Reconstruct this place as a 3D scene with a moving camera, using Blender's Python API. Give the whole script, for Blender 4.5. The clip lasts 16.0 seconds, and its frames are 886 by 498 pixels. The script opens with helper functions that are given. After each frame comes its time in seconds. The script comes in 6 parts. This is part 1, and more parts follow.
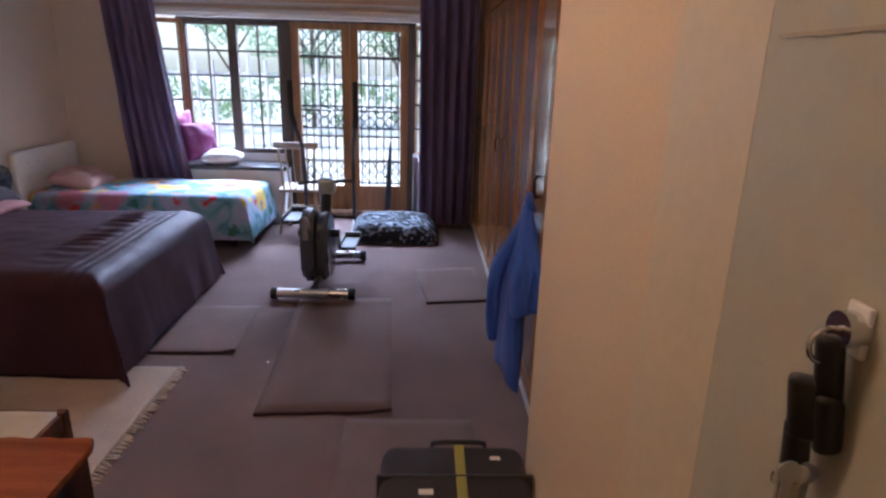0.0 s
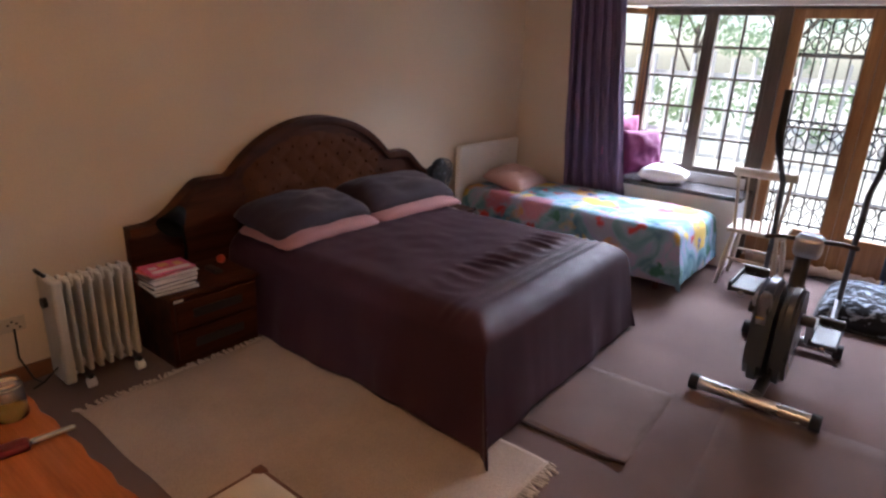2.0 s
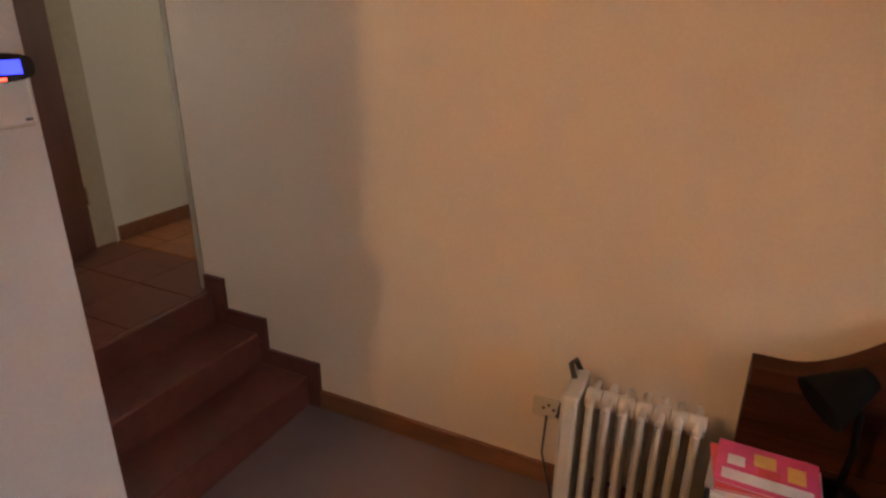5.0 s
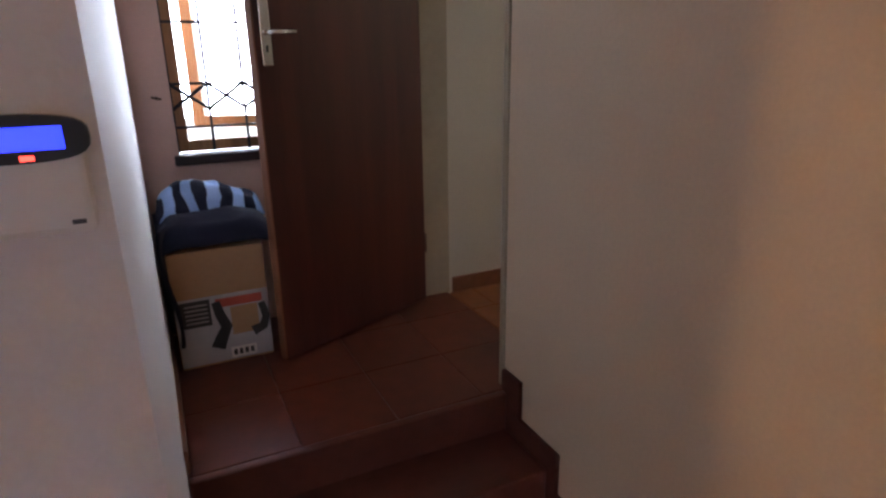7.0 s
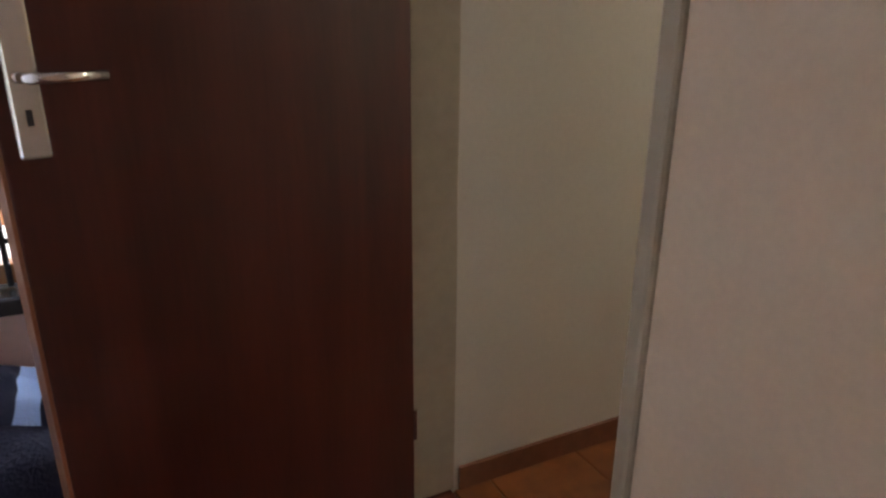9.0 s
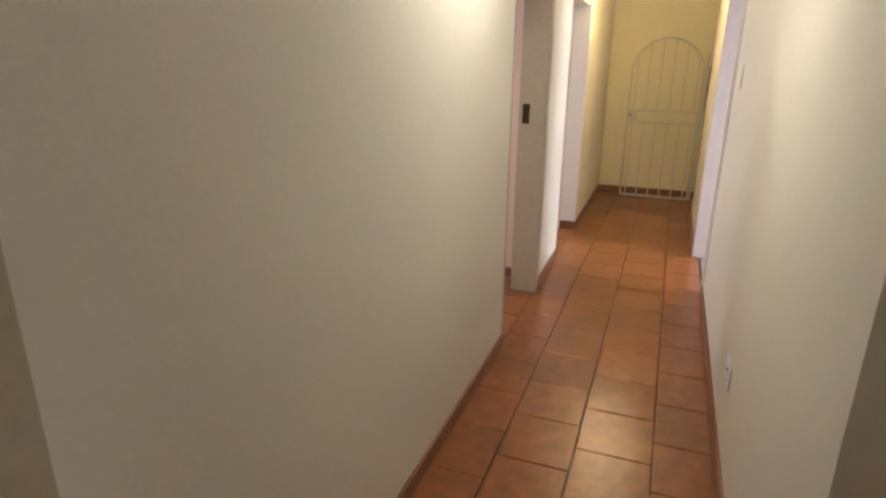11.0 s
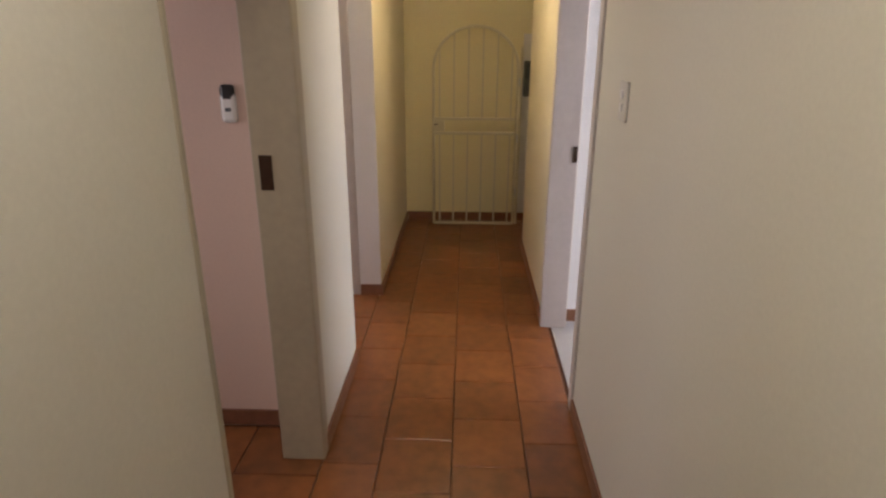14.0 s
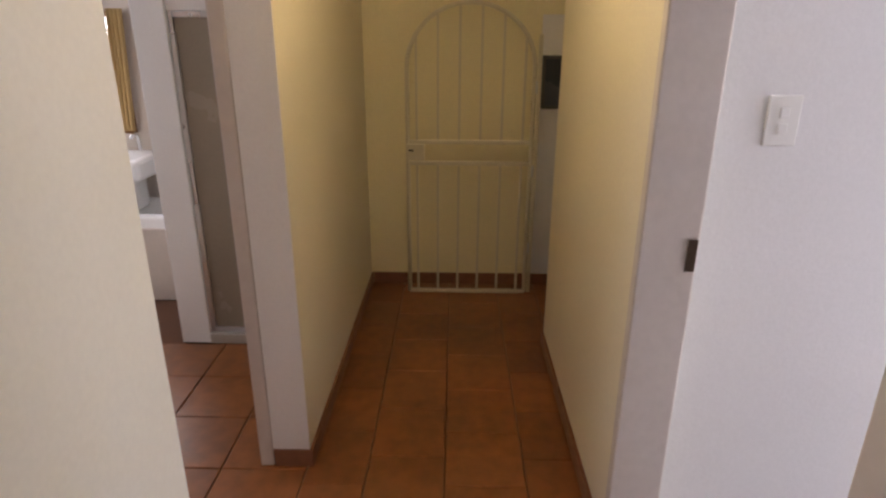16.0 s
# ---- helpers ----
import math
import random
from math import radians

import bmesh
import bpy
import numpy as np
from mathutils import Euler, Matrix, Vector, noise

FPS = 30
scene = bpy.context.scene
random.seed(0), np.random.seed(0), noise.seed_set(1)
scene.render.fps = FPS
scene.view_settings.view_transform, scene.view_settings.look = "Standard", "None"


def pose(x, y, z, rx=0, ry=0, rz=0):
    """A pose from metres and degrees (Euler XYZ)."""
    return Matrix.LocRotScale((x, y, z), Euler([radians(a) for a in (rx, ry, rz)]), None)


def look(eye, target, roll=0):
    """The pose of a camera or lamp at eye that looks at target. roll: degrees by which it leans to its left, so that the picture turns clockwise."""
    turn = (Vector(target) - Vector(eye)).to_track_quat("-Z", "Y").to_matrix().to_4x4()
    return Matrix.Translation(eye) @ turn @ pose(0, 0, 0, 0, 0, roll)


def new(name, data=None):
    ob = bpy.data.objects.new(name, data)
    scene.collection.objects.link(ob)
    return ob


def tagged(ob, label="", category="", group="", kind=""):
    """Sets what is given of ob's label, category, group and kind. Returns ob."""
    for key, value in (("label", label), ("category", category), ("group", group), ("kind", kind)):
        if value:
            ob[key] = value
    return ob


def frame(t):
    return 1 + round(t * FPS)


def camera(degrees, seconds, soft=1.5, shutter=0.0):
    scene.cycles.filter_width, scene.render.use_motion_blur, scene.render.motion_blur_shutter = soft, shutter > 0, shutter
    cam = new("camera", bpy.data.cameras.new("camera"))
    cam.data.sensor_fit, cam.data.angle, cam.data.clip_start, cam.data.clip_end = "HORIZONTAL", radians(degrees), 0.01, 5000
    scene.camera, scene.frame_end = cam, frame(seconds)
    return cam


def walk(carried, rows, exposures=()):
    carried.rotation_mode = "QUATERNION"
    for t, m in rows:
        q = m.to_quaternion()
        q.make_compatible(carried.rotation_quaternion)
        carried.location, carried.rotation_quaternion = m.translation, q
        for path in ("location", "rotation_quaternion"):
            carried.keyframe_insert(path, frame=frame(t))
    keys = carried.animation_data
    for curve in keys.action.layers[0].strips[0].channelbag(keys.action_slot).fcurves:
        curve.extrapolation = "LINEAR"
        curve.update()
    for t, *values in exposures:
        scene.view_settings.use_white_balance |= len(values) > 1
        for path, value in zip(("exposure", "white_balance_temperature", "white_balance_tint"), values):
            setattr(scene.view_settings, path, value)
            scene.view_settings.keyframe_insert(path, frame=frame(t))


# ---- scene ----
# camera and its walk
cam = camera(73.0, 16.0, soft=2.5)
PATH = [
    (0, (3.658, -0.886, 1.667), (3.728, 1.027, 1.086), 1.6),
    (0.5, (3.610, -0.619, 1.656), (3.351, 1.274, 1.066), 1.7),
    (0.7, (3.566, -0.484, 1.639), (3.188, 1.391, 1.055), 2.2),
    (1, (3.508, -0.343, 1.652), (2.966, 1.488, 1.058), 2.2),
    (1.5, (3.393, -0.078, 1.657), (2.525, 1.616, 1.042), 2.4),
    (2, (3.210, 0.188, 1.673), (2.056, 1.691, 1.034), 2.7),
    (2.5, (3.031, 0.459, 1.651), (1.650, 1.750, 0.998), 3.1),
    (3, (2.887, 0.726, 1.625), (1.270, 1.700, 0.965), 3.0),
    (3.5, (2.674, 0.929, 1.598), (0.900, 1.579, 0.941), 2.9),
    (4, (2.450, 1.241, 1.569), (0.565, 1.390, 0.917), 1.5),
    (4.5, (2.109, 1.324, 1.591), (0.265, 0.983, 0.897), 1.7),
    (5, (1.726, 1.415, 1.570), (0.050, 0.594, 0.851), 0.5),
    (5.2, (1.598, 1.414, 1.523), (0.003, 0.429, 0.827), 0.1),
    (7.3, (0.924, 0.836, 1.561), (0.171, -0.914, 0.951), -0.9),
    (7.5, (0.857, 0.702, 1.551), (0.130, -1.060, 0.946), -0.8),
    (8, (0.710, 0.369, 1.532), (-0.008, -1.404, 0.947), -0.2),
    (8.2, (0.666, 0.247, 1.533), (-0.052, -1.526, 0.948), -0.0),
    (10.3, (0.301, -0.620, 2.001), (-1.172, -1.813, 1.362), 1.2),
    (10.5, (0.304, -0.672, 2.018), (-1.284, -1.706, 1.378), 1.3),
    (11, (0.250, -0.733, 2.043), (-1.530, -1.397, 1.418), 0.6),
    (11.5, (0.167, -0.788, 2.079), (-1.686, -1.203, 1.452), 0.2),
    (12, (-0.028, -0.829, 2.104), (-1.904, -1.115, 1.473), 0.0),
    (12.5, (-0.302, -0.874, 2.106), (-2.188, -1.066, 1.470), 0.2),
    (13, (-0.679, -0.898, 2.115), (-2.567, -1.023, 1.469), 0.1),
    (13.5, (-1.112, -0.897, 2.115), (-3.000, -0.986, 1.459), 0.3),
    (14, (-1.580, -0.914, 2.122), (-3.465, -0.987, 1.457), 0.1),
    (14.5, (-2.070, -0.908, 2.124), (-3.951, -0.972, 1.449), 0.2),
    (15, (-2.533, -0.885, 2.117), (-4.413, -0.958, 1.441), -0.2),
    (15.5, (-2.986, -0.884, 2.070), (-4.869, -0.948, 1.402), 0.2),
    (16, (-3.452, -0.931, 2.059), (-5.332, -0.966, 1.378), 0.2),
]
EXPOSURE = [(0, 1.08, 5050, 13), (1, 1.42, 5300, 14), (1.5, 1.38, 5600, 14), (2, 1.14, 5900, 15), (3, 1.4, 6600, 14), (3.7, 1.7, 6800, 14), (4.5, 1.92, 6900, 14), (5.2, 1.82, 6800, 15), (7.3, 1.32, 6000, 18), (8.2, 1.28, 6400, 18), (10.3, 2.28, 6400, 14), (11, 2.05, 6300, 14), (11.7, 1.6, 6300, 14), (12.5, 1.2, 6300, 14), (13.3, 1.08, 6200, 15), (14.2, 1.12, 6500, 17), (15.2, 1.12, 6500, 17), (16, 0.98, 6600, 19)]
walk(cam, [(t, look(eye, target, roll)) for t, eye, target, roll in PATH], EXPOSURE)

# ---- light ----
world = bpy.data.worlds.new("world")
scene.world = world
world.use_nodes = True
wn = world.node_tree
sky = wn.nodes.new("ShaderNodeTexSky")
sky.sky_type, sky.sun_disc = "NISHITA", False
sky.sun_elevation, sky.sun_rotation = radians(49), radians(251)
wn.nodes["Background"].inputs["Strength"].default_value = 0.15
wn.links.new(sky.outputs["Color"], wn.nodes["Background"].inputs["Color"])


def placed(name, data, m, energy, color):
    data.energy, data.color = energy, color
    ob = new(name, data)
    ob.matrix_world = m
    return ob


def area(name, eye, target, energy, color, wide, high):
    data = bpy.data.lights.new(name, "AREA")
    data.shape, data.size, data.size_y = "RECTANGLE", wide, high
    return placed(name, data, look(eye, target), energy, color)


def bulb(name, x, y, z, energy, color, radius):
    data = bpy.data.lights.new(name, "POINT")
    data.shadow_soft_size = radius
    return placed(name, data, pose(x, y, z), energy, color)


sun_data = bpy.data.lights.new("sun", "SUN")
sun_data.angle = radians(0.5)
placed("sun", sun_data, look((0, 0, 10), (1.0, 0.35, 8.8)), 5.0, (1.0, 0.95, 0.86))
# two added area lamps stand in for sky light at bay and landing windows
area("bay_sky_fill", (2.3, 7.7, 3.05), (2.3, 4.2, 0.9), 490, (0.86, 0.91, 1.0), 3.2, 1.2)
area("landing_sky_fill", (0.1, -3.6, 2.1), (0.9, -0.5, 1.8), 120, (0.84, 0.92, 1.0), 2.2, 1.9)
# three area lamps added inside closed rooms in place of their daylight
area("bathroom_daylight_fill", (-6.0, -4.1, 2.2), (-5.2, -2.0, 1.2), 15, (0.86, 0.92, 1.0), 1.2, 1.0)
area("room_daylight_fill", (-4.4, 2.9, 2.0), (-4.6, 0, 1.2), 48, (0.90, 0.92, 1.0), 1.6, 1.3)
area("side_room_daylight_fill", (-3.0, -3.8, 2.0), (-3.0, -1, 1.2), 8, (0.95, 0.93, 1.0), 1.2, 1.2)
bulb("ceiling_bulb", 2.85, 0.27, 2.70, 16, (1.0, 0.60, 0.30), 0.08)
# unseen fill panel added to brighten the near corridor walls
area("corridor_near_fill", (-2.0, -1.20, 2.86), (-2.0, -1.199, 0.4), 4.8, (1.0, 0.94, 0.80), 0.30, 0.30)
bulb("corridor_end_bulb", -5.3, -1.03, 2.74, 7.8, (1.0, 0.79, 0.43), 0.045)

# ---- materials ----
def mat(name, color, rough=0.6, metal=0.0, vary=0.12, grain=60.0, bump=0.15, stain=3.0, spec=0.5, random=0.0, second=None, sheen=0.0, stretch=None, placed_pattern=False):
    m = bpy.data.materials.new(name)
    m.use_nodes = True
    nt = m.node_tree
    b = nt.nodes["Principled BSDF"]
    b.inputs["Roughness"].default_value, b.inputs["Metallic"].default_value = rough, metal
    b.inputs["Specular IOR Level"].default_value = spec
    if sheen:
        b.inputs["Sheen Weight"].default_value = sheen
    tc = nt.nodes.new("ShaderNodeTexCoord")
    mp = nt.nodes.new("ShaderNodeMapping")
    if placed_pattern:
        nt.links.new(nt.nodes.new("ShaderNodeNewGeometry").outputs["Position"], mp.inputs["Vector"])
    else:
        nt.links.new(tc.outputs["Object"], mp.inputs["Vector"])
    if stretch:
        mp.inputs["Scale"].default_value = stretch
    big = nt.nodes.new("ShaderNodeTexNoise")
    big.inputs["Scale"].default_value, big.inputs["Detail"].default_value = stain, 4
    fine = nt.nodes.new("ShaderNodeTexNoise")
    fine.inputs["Scale"].default_value, fine.inputs["Detail"].default_value = grain, 5
    for n in (big, fine):
        nt.links.new(mp.outputs["Vector"], n.inputs["Vector"])
    add = nt.nodes.new("ShaderNodeMath")
    add.operation = "MULTIPLY_ADD"
    add.inputs[1].default_value = 0.5
    half = nt.nodes.new("ShaderNodeMath")
    half.operation = "MULTIPLY"
    half.inputs[1].default_value = 0.5
    nt.links.new(big.outputs["Fac"], half.inputs[0])
    nt.links.new(fine.outputs["Fac"], add.inputs[0])
    nt.links.new(half.outputs[0], add.inputs[2])
    ramp = nt.nodes.new("ShaderNodeMapRange")
    ramp.interpolation_type = "SMOOTHSTEP"
    ramp.inputs["From Min"].default_value, ramp.inputs["From Max"].default_value = 0.24, 0.76
    nt.links.new(add.outputs[0], ramp.inputs["Value"])
    mix = nt.nodes.new("ShaderNodeMix")
    mix.data_type = "RGBA"
    lo = [c * (1 - vary) for c in color] if second is None else second
    hi = [min(1, c * (1 + vary)) for c in color]
    mix.inputs["A"].default_value, mix.inputs["B"].default_value = (*lo, 1), (*hi, 1)
    nt.links.new(ramp.outputs["Result"], mix.inputs["Factor"])
    out = mix.outputs["Result"]
    if random:
        info = nt.nodes.new("ShaderNodeObjectInfo")
        mr = nt.nodes.new("ShaderNodeMapRange")
        mr.inputs["To Min"].default_value, mr.inputs["To Max"].default_value = 1 - random, 1 + random
        nt.links.new(info.outputs["Random"], mr.inputs["Value"])
        hsv = nt.nodes.new("ShaderNodeHueSaturation")
        nt.links.new(mr.outputs["Result"], hsv.inputs["Value"])
        nt.links.new(out, hsv.inputs["Color"])
        out = hsv.outputs["Color"]
    nt.links.new(out, b.inputs["Base Color"])
    rr = nt.nodes.new("ShaderNodeMapRange")
    rr.inputs["To Min"].default_value, rr.inputs["To Max"].default_value = max(0.02, rough - 0.08), min(1, rough + 0.08)
    nt.links.new(big.outputs["Fac"], rr.inputs["Value"])
    if not placed_pattern:
        nt.links.new(rr.outputs["Result"], b.inputs["Roughness"])
    if bump:
        bp = nt.nodes.new("ShaderNodeBump")
        bp.inputs["Strength"].default_value, bp.inputs["Distance"].default_value = bump, 0.01
        nt.links.new(fine.outputs["Fac"], bp.inputs["Height"])
        nt.links.new(bp.outputs["Normal"], b.inputs["Normal"])
    return m


def wood(name, dark, light, rough=0.35, along="Z", scale=6.0, random=0.0, spec=0.5):
    m = bpy.data.materials.new(name)
    m.use_nodes = True
    nt = m.node_tree
    b = nt.nodes["Principled BSDF"]
    b.inputs["Roughness"].default_value, b.inputs["Specular IOR Level"].default_value = rough, spec
    tc = nt.nodes.new("ShaderNodeTexCoord")
    mp = nt.nodes.new("ShaderNodeMapping")
    s = {"X": (0.08, 1, 1), "Y": (1, 0.08, 1), "Z": (1, 1, 0.08)}[along]
    mp.inputs["Scale"].default_value = s
    nt.links.new(tc.outputs["Object"], mp.inputs["Vector"])
    big = nt.nodes.new("ShaderNodeTexNoise")
    big.inputs["Scale"].default_value, big.inputs["Detail"].default_value, big.inputs["Distortion"].default_value = scale * 2, 6, 0.6
    fine = nt.nodes.new("ShaderNodeTexNoise")
    fine.inputs["Scale"].default_value, fine.inputs["Detail"].default_value = scale * 25, 3
    for n in (big, fine):
        nt.links.new(mp.outputs["Vector"], n.inputs["Vector"])
    add = nt.nodes.new("ShaderNodeMath")
    add.operation = "MULTIPLY_ADD"
    add.inputs[1].default_value = 0.35
    nt.links.new(fine.outputs["Fac"], add.inputs[0])
    nt.links.new(big.outputs["Fac"], add.inputs[2])
    ramp = nt.nodes.new("ShaderNodeMapRange")
    ramp.inputs["From Min"].default_value, ramp.inputs["From Max"].default_value = 0.45, 0.9
    nt.links.new(add.outputs[0], ramp.inputs["Value"])
    mix = nt.nodes.new("ShaderNodeMix")
    mix.data_type = "RGBA"
    mix.inputs["A"].default_value, mix.inputs["B"].default_value = (*dark, 1), (*light, 1)
    nt.links.new(ramp.outputs["Result"], mix.inputs["Factor"])
    nt.links.new(mix.outputs["Result"], b.inputs["Base Color"])
    bp = nt.nodes.new("ShaderNodeBump")
    bp.inputs["Strength"].default_value, bp.inputs["Distance"].default_value = 0.12, 0.005
    nt.links.new(add.outputs[0], bp.inputs["Height"])
    nt.links.new(bp.outputs["Normal"], b.inputs["Normal"])
    return m


def glow(name, color, strength):
    m = mat(name, color, 0.4, vary=0.0, bump=0)
    b = m.node_tree.nodes["Principled BSDF"]
    b.inputs["Emission Color"].default_value, b.inputs["Emission Strength"].default_value = (*color, 1), strength
    return m


def glass(name, color=(1, 1, 1), rough=0.02):
    m = bpy.data.materials.new(name)
    m.use_nodes = True
    b = m.node_tree.nodes["Principled BSDF"]
    b.inputs["Base Color"].default_value, b.inputs["Roughness"].default_value = (*color, 1), rough
    b.inputs["Transmission Weight"].default_value, b.inputs["IOR"].default_value = 1.0, 1.45
    return m


WALL = mat("cream wall paint", (0.69, 0.555, 0.40), 0.75, vary=0.05, grain=90, bump=0.12, stain=1.2)
WALL_PALE = mat("pale wall paint", (0.645, 0.615, 0.53), 0.75, vary=0.04, grain=90, bump=0.035, stain=1.2)
WALL_WHITE = mat("white wall paint", (0.74, 0.73, 0.74), 0.7, vary=0.04, grain=90, bump=0.1, stain=1.2)
# pale cream wall; the yellow of the end lamp's light is in this colour
WALL_LAMP_YELLOW = mat("wall paint with lamp yellow", (0.74, 0.67, 0.44), 0.7, vary=0.05, grain=90, bump=0.1, stain=1.2)
# cream walls near the end lamp, its warm light partly mixed into the colour
WALL_LAMP_WARMED = mat("cream wall paint with lamp warmth", (0.72, 0.665, 0.52), 0.7, vary=0.05, grain=90, bump=0.06, stain=1.2)
WALL_PINK = mat("pink wall paint", (0.66, 0.47, 0.38), 0.75, vary=0.04, grain=90, bump=0.1, stain=1.2)
FRAME_PAINT = mat("grey cream frame paint", (0.40, 0.345, 0.25), 0.5, vary=0.08, grain=30, bump=0.08)
FRAME_WHITE = mat("white frame paint", (0.57, 0.515, 0.485), 0.5, vary=0.06, grain=30, bump=0.08)
CEILING = mat("ceiling paint", (0.78, 0.76, 0.72), 0.8, vary=0.04, grain=80, bump=0.1)
CARPET = mat("brown grey carpet", (0.178, 0.122, 0.113), 0.95, vary=0.28, grain=260, bump=0.6, stain=1.6, spec=0.1, sheen=0.08)
CARPET_PIECE = mat("carpet offcut", (0.182, 0.126, 0.114), 0.95, vary=0.25, grain=240, bump=0.6, stain=2.0, spec=0.1, sheen=0.08)
CARPET_EDGE = mat("dark carpet edge", (0.05, 0.025, 0.025), 0.95, vary=0.3, grain=200, bump=0.4)
RUG = mat("cream cotton rug", (0.47, 0.37, 0.295), 0.95, vary=0.16, grain=120, bump=0.8, stain=4, sheen=0.08)
SKIRT = wood("brown skirting wood", (0.10, 0.035, 0.014), (0.26, 0.105, 0.045), 0.4, "Y")
SKIRT_TILE = mat("brown tile skirting", (0.20, 0.085, 0.045), 0.45, vary=0.2, grain=30, bump=0.1)
DARK_WOOD = wood("dark walnut", (0.028, 0.0075, 0.003), (0.090, 0.026, 0.010), 0.5, "Y", spec=0.15)
DARK_WOOD_Z = wood("dark walnut upright", (0.028, 0.0075, 0.003), (0.090, 0.026, 0.010), 0.5, "Z", spec=0.15)
PINE = wood("golden pine", (0.31, 0.125, 0.032), (0.52, 0.235, 0.068), 0.16, "Z", 5)
FRAME_WOOD = wood("varnished window timber", (0.20, 0.085, 0.025), (0.42, 0.21, 0.08), 0.35, "Z")
FRAME_DARK = wood("dark window timber", (0.045, 0.03, 0.02), (0.11, 0.075, 0.05), 0.5, "Z")
MAHOGANY = wood("mahogany door", (0.046, 0.009, 0.007), (0.088, 0.019, 0.013), 0.33, "Z", 5)
ORANGE_WOOD = wood("polished orange wood", (0.18, 0.040, 0.009), (0.36, 0.105, 0.025), 0.22, "X")
STEP_WOOD = mat("dark brown step tile", (0.10, 0.027, 0.018), 0.32, vary=0.3, grain=22, bump=0.12)
TILE = mat("terracotta floor tile", (0.205, 0.071, 0.022), 0.28, vary=0.34, grain=14, bump=0, stain=2.2, random=0.13, placed_pattern=True)
TILE_DARK = mat("dark red landing tile", (0.105, 0.023, 0.011), 0.36, vary=0.3, grain=16, bump=0, stain=3.0, random=0.12, placed_pattern=True)
GROUT = mat("dark grout", (0.10, 0.040, 0.018), 0.9, vary=0.2, grain=80)
SPREAD = mat("plum brown bedspread", (0.052, 0.022, 0.034), 0.5, vary=0.14, grain=300, bump=0.25, stain=5, spec=0.23, sheen=0.02)
SPREAD.node_tree.nodes["Principled BSDF"].inputs["Specular Tint"].default_value = (0.85, 0.62, 0.80, 1)
PLUM = mat("dark plum pillow cotton", (0.034, 0.015, 0.024), 0.8, vary=0.14, grain=220, bump=0.2, sheen=0.08)
PINK = mat("dusty pink cotton", (0.42, 0.19, 0.185), 0.85, vary=0.10, grain=220, bump=0.2, sheen=0.08)
PEACH = mat("peach cotton", (0.62, 0.38, 0.33), 0.85, vary=0.10, grain=220, bump=0.2, sheen=0.08)
CURTAIN = mat("plum curtain cloth", (0.135, 0.085, 0.165), 0.6, vary=0.15, grain=250, bump=0.2, sheen=0.08)
MAGENTA = mat("magenta velvet", (0.15, 0.016, 0.09), 0.8, vary=0.15, grain=160, bump=0.2, sheen=0.08)
MAUVE = mat("mauve patterned cotton", (0.38, 0.12, 0.24), 0.85, vary=0.3, grain=40, bump=0.2)
WHITE_CLOTH = mat("white cotton", (0.72, 0.70, 0.72), 0.85, vary=0.05, grain=200, bump=0.2)
CREAM = mat("cream vinyl", (0.52, 0.44, 0.33), 0.5, vary=0.06, grain=120, bump=0.1)
BOARD = mat("cream padded board", (0.78, 0.73, 0.66), 0.6, vary=0.05, grain=60, bump=0.1)
HEATER = mat("ivory enamel", (0.50, 0.455, 0.385), 0.35, vary=0.04, grain=40, bump=0.02)
PLASTIC_WHITE = mat("white plastic", (0.75, 0.74, 0.72), 0.35, vary=0.03, grain=40, bump=0.01)
BLACK = mat("black plastic", (0.018, 0.017, 0.018), 0.4, vary=0.2, grain=60, bump=0.03)
RUBBER = mat("black rubber", (0.02, 0.02, 0.02), 0.75, vary=0.2, grain=80, bump=0.1)
SILVER = mat("brushed silver metal", (0.55, 0.56, 0.58), 0.28, 0.9, vary=0.06, grain=80, bump=0.02)
GREY_PLASTIC = mat("grey moulded plastic", (0.066, 0.075, 0.092), 0.28, vary=0.08, grain=60, bump=0.03)
CHROME = mat("polished chrome", (0.75, 0.75, 0.76), 0.12, 1.0, vary=0.02, grain=80, bump=0)
BRONZE = mat("dark bronze", (0.07, 0.045, 0.03), 0.35, 0.85, vary=0.2, grain=60, bump=0.05)
IRON = mat("black wrought iron", (0.02, 0.02, 0.022), 0.55, 0.4, vary=0.3, grain=60, bump=0.1)
GATE_PAINT = mat("cream enamel gate paint", (0.60, 0.555, 0.43), 0.4, vary=0.05, grain=50, bump=0.03)
BLUE_CLOTH = mat("cornflower blue shirt cotton", (0.032, 0.095, 0.50), 0.8, vary=0.14, grain=260, bump=0.2, sheen=0.08)
NAVY = mat("navy fleece", (0.008, 0.010, 0.030), 0.95, vary=0.3, grain=150, bump=0.5, sheen=0.08)
CARDBOARD = mat("brown cardboard", (0.40, 0.245, 0.13), 0.8, vary=0.08, grain=60, bump=0.1)
CASE = mat("black suitcase fabric", (0.020, 0.015, 0.019), 0.7, vary=0.25, grain=300, bump=0.3)
YELLOW_GREEN = mat("olive yellow strap", (0.28, 0.26, 0.05), 0.8, vary=0.1, grain=120)
PINE_GLOSS = wood("thickly varnished pine", (0.30, 0.125, 0.038), (0.50, 0.24, 0.08), 0.2, "Z", 5)
for socket, value in (("Coat Weight", 1.0), ("Coat Roughness", 0.07), ("Coat IOR", 1.6)):
    PINE_GLOSS.node_tree.nodes["Principled BSDF"].inputs[socket].default_value = value
GLASS = glass("window glass")
SEAT_TOP = mat("dark seat slab", (0.03, 0.025, 0.025), 0.25, vary=0.2, grain=50, bump=0.03)
